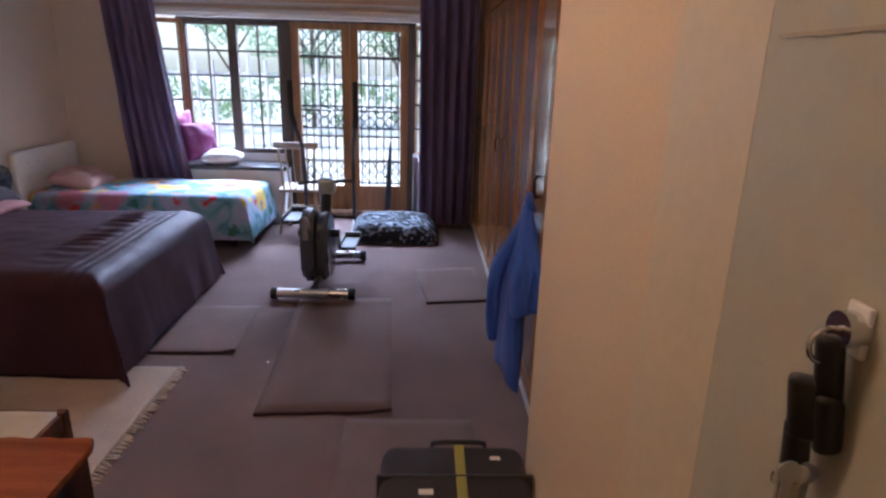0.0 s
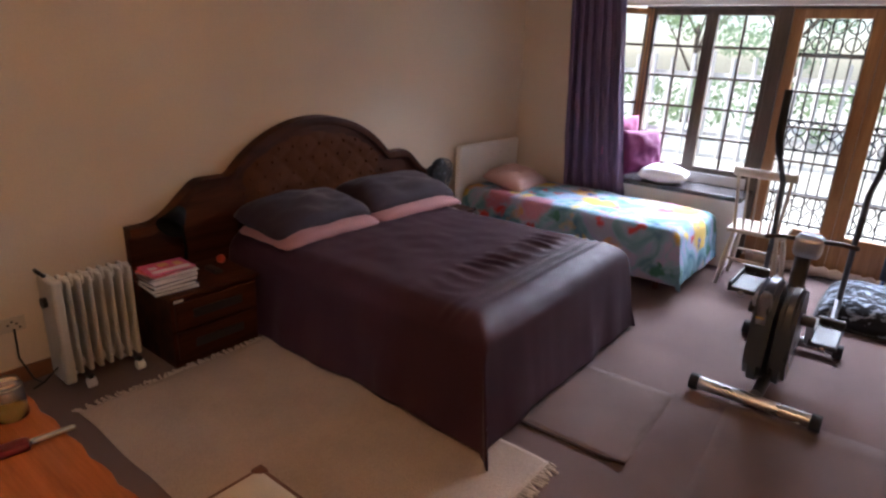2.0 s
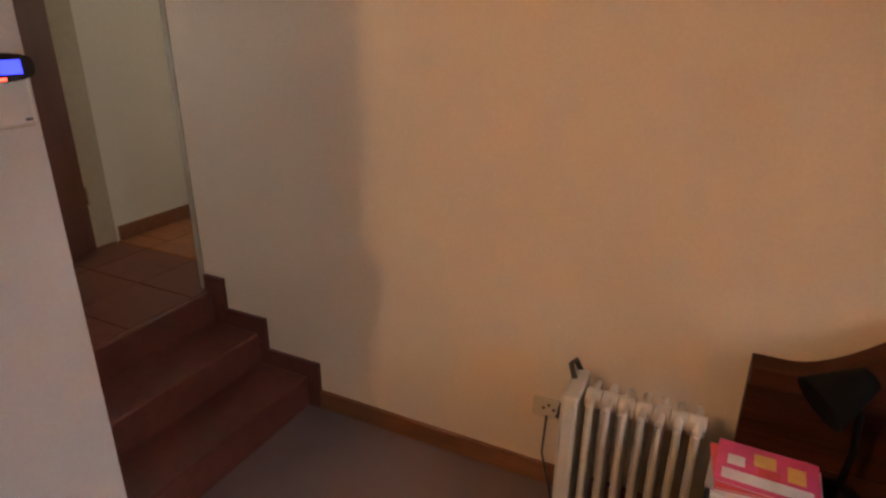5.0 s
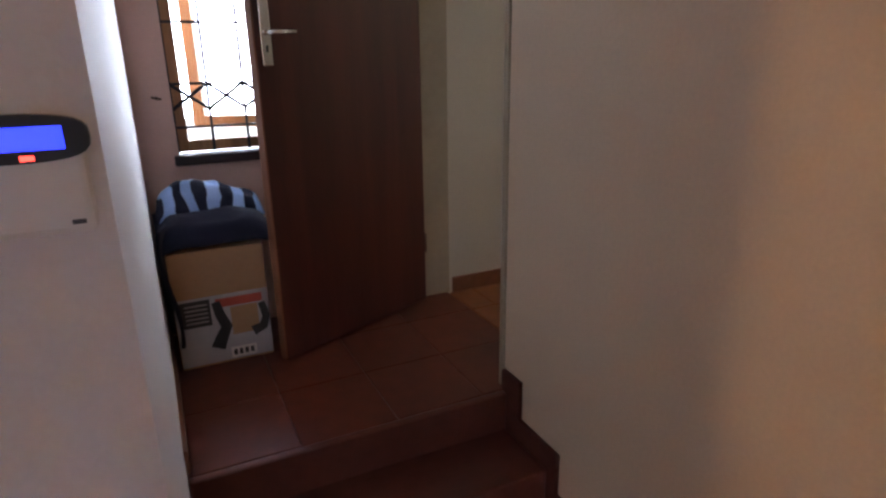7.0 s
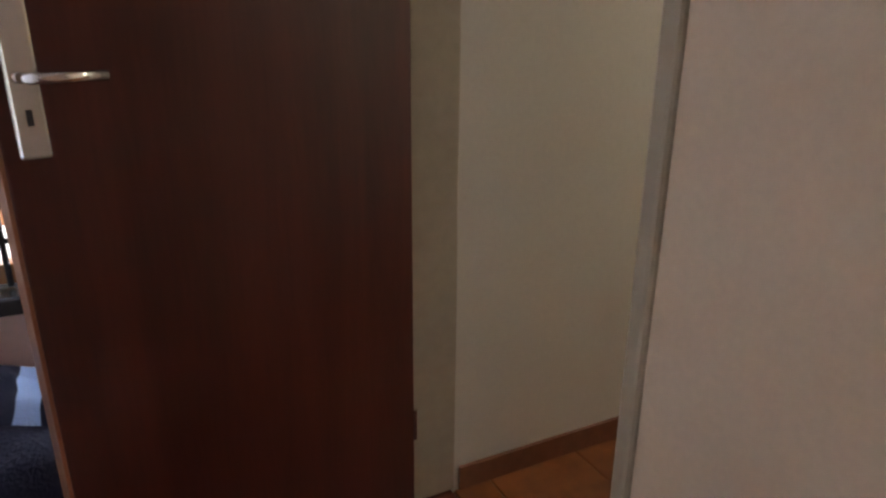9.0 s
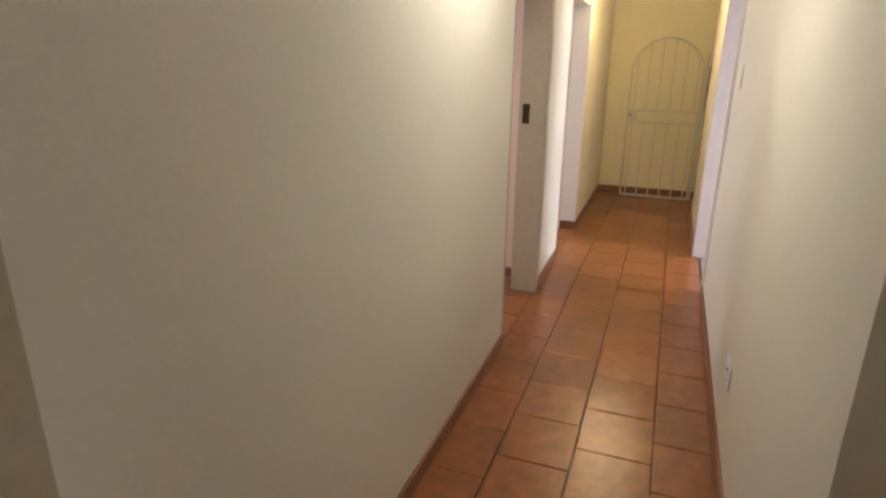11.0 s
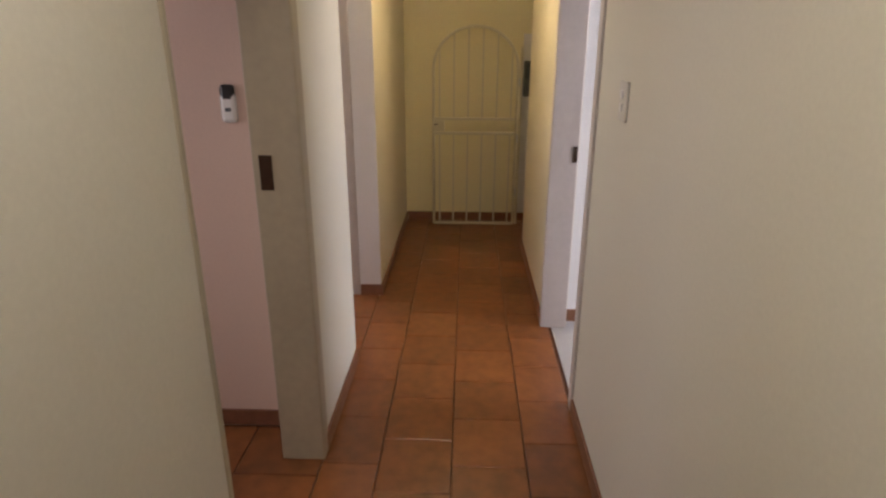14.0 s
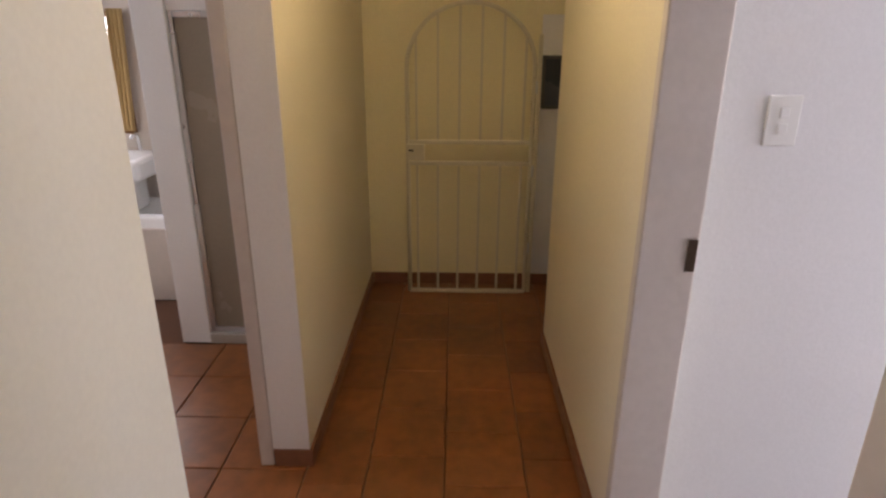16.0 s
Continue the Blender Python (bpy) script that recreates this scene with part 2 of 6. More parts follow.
PAPER = mat("white paper", (0.72, 0.70, 0.66), 0.8, vary=0.05, grain=50)
RED = mat("red plastic", (0.60, 0.09, 0.05), 0.4, vary=0.05, grain=50, bump=0)
STEEL_BLUE = mat("blue grey plastic", (0.10, 0.16, 0.36), 0.4, vary=0.08, grain=50)

# ---- mesh helpers ----
def box(bm, x0, y0, z0, x1, y1, z1, bevel=0.0, seg=2):
    made = bmesh.ops.create_cube(bm, size=1)["verts"]
    for v in made:
        v.co = Vector((x0 + (v.co.x + 0.5) * (x1 - x0), y0 + (v.co.y + 0.5) * (y1 - y0), z0 + (v.co.z + 0.5) * (z1 - z0)))
    if bevel:
        edges = {e for v in made for e in v.link_edges}
        bmesh.ops.bevel(bm, geom=list(edges), offset=bevel, segments=seg, affect="EDGES", profile=0.5)
    return made


def cyl(bm, a, b, r0, r1=None, n=16, cap=True):
    a, b = Vector(a), Vector(b)
    r1 = r0 if r1 is None else r1
    turn = (b - a).to_track_quat("Z", "Y").to_matrix().to_4x4()
    m = Matrix.Translation((a + b) / 2) @ turn
    return bmesh.ops.create_cone(bm, cap_ends=cap, segments=n, radius1=r0, radius2=r1, depth=(b - a).length, matrix=m)["verts"]


def tube(bm, pts, r, n=10):
    """A round tube along points."""
    pts = [Vector(p) for p in pts]
    rings = []
    side = None
    for i, p in enumerate(pts):
        d = (pts[min(i + 1, len(pts) - 1)] - pts[max(i - 1, 0)]).normalized()
        if side is None:
            side = d.orthogonal().normalized()
        side = (side - d * side.dot(d)).normalized()
        up = d.cross(side)
        rr = r(i / (len(pts) - 1)) if callable(r) else r
        rings.append([bm.verts.new(p + rr * (math.cos(k * math.tau / n) * side + math.sin(k * math.tau / n) * up)) for k in range(n)])
    for a, b in zip(rings, rings[1:]):
        for k in range(n):
            bm.faces.new((a[k], a[(k + 1) % n], b[(k + 1) % n], b[k]))
    bm.faces.new(rings[0][::-1])
    bm.faces.new(rings[-1])


def sheet(bm, nu, nv, f, closed=False):
    """A grid of points f(u, v), u and v from 0 to 1."""
    vs = [[bm.verts.new(f(i / (nu - 1), j / (nv - 1))) for j in range(nv)] for i in range(nu)]
    for i in range(nu - 1):
        for j in range(nv - 1):
            bm.faces.new((vs[i][j], vs[i + 1][j], vs[i + 1][j + 1], vs[i][j + 1]))
    return vs


def lathe(bm, cx, cy, prof, n=24):
    rings = [[bm.verts.new((cx + r * math.cos(k * math.tau / n), cy + r * math.sin(k * math.tau / n), z)) for k in range(n)] for r, z in prof]
    for a, b in zip(rings, rings[1:]):
        for k in range(n):
            bm.faces.new((a[k], a[(k + 1) % n], b[(k + 1) % n], b[k]))
    bm.faces.new(rings[0][::-1])
    bm.faces.new(rings[-1])


def extrude_outline(bm, pts, axis, a, b):
    """A solid from an outline of 2D points, between a and b on the axis."""
    def at(p, d):
        return {"x": (d, p[0], p[1]), "y": (p[0], d, p[1]), "z": (p[0], p[1], d)}[axis]
    lo, hi = [bm.verts.new(at(p, a)) for p in pts], [bm.verts.new(at(p, b)) for p in pts]
    bm.faces.new(lo)
    bm.faces.new(hi[::-1])
    for k in range(len(pts)):
        j = (k + 1) % len(pts)
        bm.faces.new((lo[k], hi[k], hi[j], lo[j]))


def finish(name, bm, material, smooth=False, solid=0.0):
    bmesh.ops.recalc_face_normals(bm, faces=bm.faces[:])
    me = bpy.data.meshes.new(name)
    bm.to_mesh(me)
    bm.free()
    me.materials.append(material)
    if smooth:
        for p in me.polygons:
            p.use_smooth = True
    ob = new(name, me)
    if smooth == "auto":
        me.set_sharp_from_angle(angle=radians(40))
    if solid:
        md = ob.modifiers.new("solid", "SOLIDIFY")
        md.thickness = solid
    return ob


def part(name, bm, material, parent, label="", smooth=False, solid=0.0):
    ob = finish(name, bm, material, smooth, solid)
    ob.parent = parent
    if label:
        tagged(ob, label)
    return ob


def thing(name, label, category, group="", m=None):
    ob = new(name)
    ob.empty_display_size = 0.1
    if m is not None:
        ob.matrix_world = m
    return tagged(ob, label, category, group)


def single(name, bm, material, label, category, smooth=False, solid=0.0, group=""):
    return tagged(finish(name, bm, material, smooth, solid), label, category, group)


def structure(name, bm, material, label, category, smooth=False):
    return tagged(finish(name, bm, material, smooth), label, category, kind="structure")


def boxes(*rows, bevel=0.0):
    bm = bmesh.new()
    for r in rows:
        box(bm, *r, bevel=bevel)
    return bm


def boxp(name, parent, material, x0, y0, z0, x1, y1, z1, bevel=0.004, label="", smooth=False):
    bm = bmesh.new()
    box(bm, x0, y0, z0, x1, y1, z1, bevel)
    return part(name, bm, material, parent, label, smooth)


def nz(x, y, z, s):
    return noise.noise(Vector((x * s, y * s, z * s)))


# ---- structure ----
H = 0.43          # level of landing and corridor above the bedroom
CTOP = H + 2.45   # ceiling throughout
TOP = CTOP

structure("floor", boxes((-0.02, -2.4, -0.12, 4.95, 5.52, 0.0), (0.6, 5.52, -0.12, 3.95, 6.05, 0.0)), CARPET, "brown-grey carpeted bedroom floor, worn and creased", "floor")
structure("ceiling", boxes((-0.25, -1.85, CTOP, 1.45, 0.42, CTOP + 0.1), (-0.25, 0.42, CTOP, 5.0, 5.6, CTOP + 0.1), (1.45, -2.4, CTOP, 5.0, 0.42, CTOP + 0.1)), CEILING, "white painted bedroom ceiling", "ceiling")
# headboard wall with the corridor doorway at its end
structure("wall_west", boxes((-0.22, -0.574, -0.1, 0.0, 5.72, TOP), (-0.06, -0.608, -0.1, 0.0, -0.574, TOP), (-0.22, -1.51, H + 2.06, 0.0, -0.574, TOP)), WALL, "cream painted wall behind the beds", "wall")
structure("wall_landing", boxes((-0.22, -1.80, -0.1, 0.36, -1.62, TOP), (-0.22, -1.62, -0.1, 0.0, -1.552, TOP), (0.36, -1.80, -0.1, 0.92, -1.62, 1.155), (0.36, -1.80, 2.45, 0.92, -1.62, TOP), (0.92, -1.80, -0.1, 1.36, -1.62, TOP)), WALL_PINK, "pinkish plastered landing wall around a window", "wall")
structure("wall_partition", boxes((1.06, -1.62, -0.1, 1.36, 0.265, TOP)), WALL_WHITE, "white painted partition beside the steps", "wall")
structure("wall_south", boxes((1.36, -0.12, -0.1, 2.78, 0.02, TOP), (2.66, -2.3, -0.1, 2.78, -0.12, TOP), (2.66, -2.42, -0.1, 4.9, -2.3, TOP)), WALL, "cream painted wall behind the dressing table", "wall")
structure("wall_east_entry", boxes((3.99, -0.22, -0.1, 4.18, 0.69, TOP), (4.18, 0.55, -0.1, 4.9, 0.69, TOP), (3.99, -1.12, 2.06, 4.18, -0.22, TOP), (3.99, -2.3, -0.1, 4.18, -1.12, TOP)), WALL, "cream painted wall end beside the wardrobes", "wall")
structure("wall_east", boxes((4.82, 0.69, -0.1, 4.95, 5.72, TOP)), WALL, "cream painted wall behind the wardrobes", "wall")
structure("wall_north", boxes((0.0, 5.50, -0.1, 0.74, 5.72, TOP), (3.86, 5.50, -0.1, 4.82, 5.72, TOP), (0.74, 5.50, 2.14, 3.86, 5.72, TOP)), WALL, "cream painted end wall around the bay window", "wall")
structure("bay_roof", boxes((0.74, 5.72, 2.10, 3.86, 6.2, 2.22)), CEILING, "white bay window soffit", "ceiling")
structure("cornice", boxes((0.74, 5.455, 2.115, 3.86, 5.497, 2.165), (0.74, 5.47, 2.20, 3.86, 5.497, 2.235), bevel=0.008), CEILING, "white moulded trim over the bay", "trim")

# skirting and the stepped edge along the wall
structure("baseboard", boxes((0.0, 0.0, 0.0, 0.018, 5.5, 0.085), (0.018, 5.482, 0.0, 0.74, 5.5, 0.085), bevel=0.004), SKIRT, "brown wooden skirting board", "baseboard")
structure("step_skirting", boxes((0.002, -0.27, 0.0, 0.016, 0.0, 0.215), (0.002, -0.49, 0.0, 0.0165, -0.27, 0.362), (0.002, -0.60, 0.0, 0.017, -0.49, 0.505)), STEP_WOOD, "dark stepped skirting following the stairs", "baseboard")
st = tagged(new("stairs"), "three dark brown tiled steps up to the landing", "stairs", kind="structure")
R = H / 3
for i, (y1, y0) in enumerate(((-0.06, -0.34), (-0.31, -0.58), (-0.56, -1.44))):
    boxp("step", st, STEP_WOOD, 0.018, y0 if i < 2 else -0.589, -0.05 if i == 0 else R * i - 0.02, 1.058, y1, R * (i + 1) + (0.0 if i < 2 else 0.001), 0.008)
structure("baseboard_landing", boxes((1.048, -1.62, H, 1.0598, -0.60, H + 0.08), bevel=0.003), SKIRT_TILE, "brown tiled landing skirting", "baseboard")
structure("landing_floor", boxes((-0.22, -1.62, H - 0.1, 1.06, -0.575, H - 0.012)), STEP_WOOD, "dark tiled landing floor bed", "floor")

# corridor
CX0, CX1 = -7.26, -0.22
LY, RY = -1.505, -0.39
structure("corridor_floor", boxes((-7.4, -3.2, H - 0.1, -0.22, 0.6, H - 0.012)), GROUT, "grouted corridor floor bed", "floor")
structure("corridor_ceiling", boxes((-7.6, -4.4, CTOP, -0.25, 3.2, CTOP + 0.1)), CEILING, "white corridor ceiling", "ceiling")
structure("wall_corridor_left", boxes((-2.786, LY - 0.16, H - 0.1, -0.22, LY, CTOP), (-3.70, LY - 0.16, H + 2.05, -2.786, LY, CTOP)), WALL_PALE, "pale cream corridor wall", "wall")
structure("wall_corridor_stub", boxes((-4.49, LY - 0.16, H - 0.1, -3.70, LY, CTOP), (-5.39, LY - 0.16, H + 2.05, -4.49, LY, CTOP)), WALL_PALE, "pale corridor wall between two doorways", "wall")
structure("wall_end_face", boxes((-5.398, LY - 0.129, H + 0.08, -5.392, LY + 0.0155, CTOP)), WALL_WHITE, "white painted end of the corridor wall", "wall")
structure("wall_corridor_left_end", boxes((-7.3, LY - 0.13, H - 0.1, -5.40, LY + 0.015, CTOP)), WALL_LAMP_WARMED, "cream corridor wall with lamp warmth in its colour", "wall")
structure("wall_corridor_end", boxes((-7.46, -1.8, H - 0.1, CX0, 0.4, CTOP)), WALL_LAMP_YELLOW, "corridor end wall with yellow lamp light in its colour", "wall")
structure("wall_corridor_right", boxes((-4.08, RY, H - 0.1, -0.22, RY + 0.15, CTOP), (-4.96, RY, H + 2.05, -4.08, RY + 0.15, CTOP)), WALL_PALE, "pale cream corridor wall with sockets", "wall")
structure("wall_corridor_right_end", boxes((-6.42, RY - 0.04, H - 0.1, -4.97, RY + 0.11, CTOP)), WALL_LAMP_WARMED, "cream corridor wall with lamp warmth in its colour", "wall")
structure("wall_recess", boxes((-7.3, 0.10, H - 0.1, -6.3, 0.25, CTOP), (-6.42, RY + 0.11, H - 0.1, -6.3, 0.10, CTOP)), WALL_WHITE, "white wall in the side recess", "wall")

# rooms beyond the doorways
structure("wall_side_room", boxes((-4.02, -4.0, H - 0.1, -3.9, LY - 0.16, CTOP), (-3.9, -4.0, H - 0.1, -1.6, -3.9, CTOP), (-1.72, -3.9, H - 0.1, -1.6, LY - 0.16, CTOP)), mat("pale pink wall paint", (0.66, 0.50, 0.42), 0.75, vary=0.04, grain=90, bump=0.1, stain=1.2), "pale pink painted wall of the side room", "wall")
structure("wall_room", boxes((-5.2, RY + 0.112, H - 0.1, -5.05, 3.1, CTOP), (-5.2, 3.0, H - 0.1, -2.0, 3.1, CTOP), (-2.1, RY + 0.15, H - 0.1, -2.0, 3.1, CTOP)), WALL_WHITE, "white wall of the bright room", "wall")
structure("room_floor", boxes((-5.05, RY + 0.02, H - 0.1, -2.1, 3.1, H - 0.004)), mat("pale grey carpet", (0.42, 0.40, 0.40), 0.95, vary=0.15, grain=200, bump=0.4), "pale grey floor of the bright room", "floor")
structure("wall_bathroom", boxes((-7.6, -4.4, H - 0.1, -7.45, LY - 0.16, CTOP), (-7.45, -4.4, H - 0.1, -4.02, -4.25, CTOP)), mat("bathroom wall tile", (0.60, 0.52, 0.44), 0.4, vary=0.06, grain=40, bump=0.05), "beige bathroom wall", "wall")

structure("baseboard_corridor", boxes((-2.787, LY, H, -0.24, LY + 0.013, H + 0.08), (-4.49, LY, H, -3.72, LY + 0.013, H + 0.08), (-7.26, LY + 0.015, H, -5.40, LY + 0.028, H + 0.08), (-5.40, LY - 0.128, H, -5.387, LY + 0.028, H + 0.08),
    (-4.04, RY - 0.013, H, -0.24, RY, H + 0.08), (-6.42, RY - 0.053, H, -4.99, RY - 0.04, H + 0.08), (-7.26, LY + 0.03, H, -7.247, 0.1, H + 0.08), (-3.9, -3.9, H, -3.887, LY - 0.16, H + 0.08), (-5.05, RY + 0.11, H, -5.037, 3.0, H + 0.08), bevel=0.003), SKIRT_TILE, "brown tiled corridor skirting", "baseboard")


def door_frame(name, boxes_rows, material, label):
    ob = tagged(new(name), label, "door frame", kind="structure")
    for n, r in zip(("jamb", "jamb", "head"), boxes_rows):
        boxp(n, ob, material, *r, bevel=0.006)
    return ob


door_frame("door_frame_1", ((-0.228, -1.55, H, 0.035, -1.503, H + 2.06), (-0.062, -0.635, H, 0.010, -0.609, H + 2.06), (-0.228, -1.503, H + 2.02, 0.012, -0.635, H + 2.06)), FRAME_PAINT, "cream painted door frame onto the corridor")
door_frame("door_frame_2", ((-3.74, LY - 0.17, H, -3.66, LY + 0.012, H + 2.05), (-2.812, LY - 0.17, H, -2.787, LY + 0.004, H + 2.05), (-3.66, LY - 0.17, H + 2.01, -2.812, LY + 0.012, H + 2.05)), FRAME_PAINT, "grey-cream painted frame of the side room door")
door_frame("door_frame_3", ((-5.45, LY - 0.185, H, -5.39, LY - 0.131, H + 2.05), (-4.505, LY - 0.16, H, -4.485, LY - 0.02, H + 2.05), (-5.385, LY - 0.16, H + 2.01, -4.505, LY + 0.005, H + 2.05)), FRAME_WHITE, "white painted bathroom door frame")
door_frame("door_frame_4", ((-4.985, RY - 0.052, H, -4.945, RY + 0.105, H + 2.05), (-4.105, RY - 0.012, H, -4.045, RY + 0.16, H + 2.05), (-4.945, RY - 0.03, H + 2.01, -4.105, RY + 0.16, H + 2.05)), FRAME_WHITE, "white painted frame of the bright room door")
structure("strike_plates", boxes((-3.658, -1.648, 1.604, -3.655, -1.602, 1.73), (-4.943, -0.318, 1.462, -4.94, -0.292, 1.552)), BRONZE, "dark metal strike plates in the door frames", "hardware")


# outside
structure("ground", boxes((-60, 6.2, -0.35, 60, 90, -0.15), (-40, -40, -0.35, 60, -1.76, -0.15)), mat("sunlit pale paving", (0.50, 0.49, 0.42), 0.95, vary=0.3, grain=30, bump=0.5, stain=1), "sunlit lawn and paving outside the bay", "ground")

# ---- bay window and french doors ----
WY = 5.89


def casement(name, x0, x1, z0, z1, cols, rows, label, wood_m, bar_m, w=0.05, m=None):
    """A glazed leaf in the plane y = 0, from its own origin."""
    ob = tagged(new(name), label, "window", kind="structure")
    boxp("window_frame", ob, wood_m, x0, -0.03, z0, x0 + w, 0.03, z1)
    boxp("window_frame", ob, wood_m, x1 - w, -0.03, z0, x1, 0.03, z1)
    boxp("window_frame", ob, wood_m, x0 + w, -0.03, z0, x1 - w, 0.03, z0 + w)
    boxp("window_frame", ob, wood_m, x0 + w, -0.03, z1 - w, x1 - w, 0.03, z1)
    gx, gz = (x1 - x0 - 2 * w) / cols, (z1 - z0 - 2 * w) / rows
    for i in range(1, cols):
        boxp("glazing_bar", ob, bar_m, x0 + w + i * gx - 0.010, -0.012, z0 + w, x0 + w + i * gx + 0.010, 0.012, z1 - w, 0.003)
    for j in range(1, rows):
        boxp("glazing_bar", ob, bar_m, x0 + w, -0.013, z0 + w + j * gz - 0.011, x1 - w, 0.013, z0 + w + j * gz + 0.011, 0.003)
    p = boxp("pane", ob, GLASS, x0 + w - 0.005, -0.002, z0 + w - 0.005, x1 - w + 0.005, 0.002, z1 - w + 0.005, 0)
    p.visible_shadow = False
    if m is not None:
        ob.matrix_world = m
    return ob


casement("window_1", 1.09, 1.615, 0.70, 2.08, 2, 5, "timber casement window with small panes", FRAME_DARK, FRAME_DARK, m=pose(0, WY, 0))
casement("window_2", 1.615, 2.14, 0.70, 2.08, 2, 5, "timber casement window with small panes", FRAME_DARK, FRAME_DARK, m=pose(0, WY, 0))
casement("window_3", 0.0, 0.5, 0.70, 2.08, 1, 5, "narrow splayed side window of the bay", FRAME_WOOD, FRAME_DARK, m=pose(0.74, 5.53, 0, 0, 0, 45))
casement("window_4", 0.0, 0.48, 0.70, 2.08, 1, 5, "narrow splayed side window of the bay", FRAME_WOOD, FRAME_DARK, m=pose(3.53, WY, 0, 0, 0, -47))
structure("bay_posts", boxes((1.05, WY - 0.05, 0.0, 1.10, WY + 0.05, 2.1), (2.13, WY - 0.06, 0.0, 2.225, WY + 0.06, 2.1), (3.475, WY - 0.06, 0.0, 3.56, WY + 0.06, 2.1), (1.10, WY - 0.05, 2.08, 3.5, WY + 0.05, 2.13), bevel=0.006), FRAME_DARK, "dark timber posts of the bay window", "window")
structure("bay_wall", boxes((1.06, WY - 0.06, -0.1, 2.14, WY + 0.1, 0.70), (0.68, 5.60, -0.1, 1.06, 5.95, 0.70), (3.56, 5.60, -0.1, 3.9, 5.95, 0.70)), WALL_WHITE, "low white wall under the bay window", "wall")


def french_door(name, x0, x1, label):
    ob = tagged(new(name), label, "door", kind="structure")
    z0, z1, w = 0.06, 2.08, 0.085
    boxp("stile", ob, FRAME_WOOD, x0, -0.025, z0, x0 + w, 0.025, z1)
    boxp("stile", ob, FRAME_WOOD, x1 - w, -0.025, z0, x1, 0.025, z1)
    boxp("rail", ob, FRAME_WOOD, x0 + w, -0.024, z1 - 0.07, x1 - w, 0.024, z1)
    boxp("rail", ob, FRAME_WOOD, x0 + w, -0.024, z0, x1 - w, 0.024, 0.35)
    for j in range(1, 6):
        z = 0.35 + j * (z1 - 0.07 - 0.35) / 6
        boxp("glazing_bar", ob, FRAME_DARK, x0 + w, -0.014, z - 0.01, x1 - w, 0.014, z + 0.01, 0.003)
    p = boxp("pane", ob, GLASS, x0 + w - 0.004, -0.002, 0.345, x1 - w + 0.004, 0.002, z1 - 0.066, 0)
    p.visible_shadow = False
    ob.matrix_world = pose(0, WY, 0)
    return ob


french_door("door_1", 2.225, 2.848, "glazed varnished timber french door leaf")
french_door("door_2", 2.852, 3.475, "glazed varnished timber french door leaf")
tr = structure("door_threshold", boxes((2.2, WY - 0.06, 0.0, 3.5, WY + 0.06, 0.05), bevel=0.006), FRAME_WOOD, "timber threshold of the french doors", "trim")


def scroll_gate(name, x0, x1, y, label):
    """Wrought iron security gate: bars with bands of circles."""
    ob = thing(name, label, "security gate", "security gates")
    ob.matrix_world = pose(0, y, 0)
    for x in (x0, x1):
        boxp("gate_frame", ob, IRON, x - 0.014, -0.014, 0.02, x + 0.014, 0.014, 2.05)
    n = 7
    for i in range(1, n):
        x = x0 + i * (x1 - x0) / n
        boxp("bar", ob, IRON, x - 0.006, -0.006, 0.03, x + 0.006, 0.006, 2.04, 0)
    for z in (0.03, 0.36, 0.62, 0.98, 1.22, 1.75, 2.03):
        boxp("rail", ob, IRON, x0, -0.009, z - 0.009, x1, 0.009, z + 0.009, 0)
    for za, zb in ((0.36, 0.62), (0.98, 1.22), (1.75, 2.03)):
        for i in range(5):
            for zz in (za + (zb - za) * 0.28, za + (zb - za) * 0.74):
                bm = bmesh.new()
                cx, r = x0 + (i + 0.5) * (x1 - x0) / 5, (x1 - x0) / 5 * 0.44
                tube(bm, [(cx + r * math.cos(a * math.tau / 14), 0, zz + r * math.sin(a * math.tau / 14)) for a in range(15)], 0.006, 5)
                part("scroll", bm, IRON, ob)
    return ob


scroll_gate("security_gate", 2.25, 2.83, WY + 0.12, "black wrought iron gate with scroll circles")
scroll_gate("security_gate", 2.87, 3.45, WY + 0.12, "black wrought iron gate with scroll circles")

# window seat
ws = thing("window_seat", "built-in white window seat with dark slab top", "window seat")
boxp("body", ws, WALL_WHITE, 0.76, 5.46, 0.0, 2.18, 5.83, 0.575)
boxp("seat_slab", ws, SEAT_TOP, 0.74, 5.43, 0.575, 2.21, 5.84, 0.615, 0.008, "dark polished seat slab")


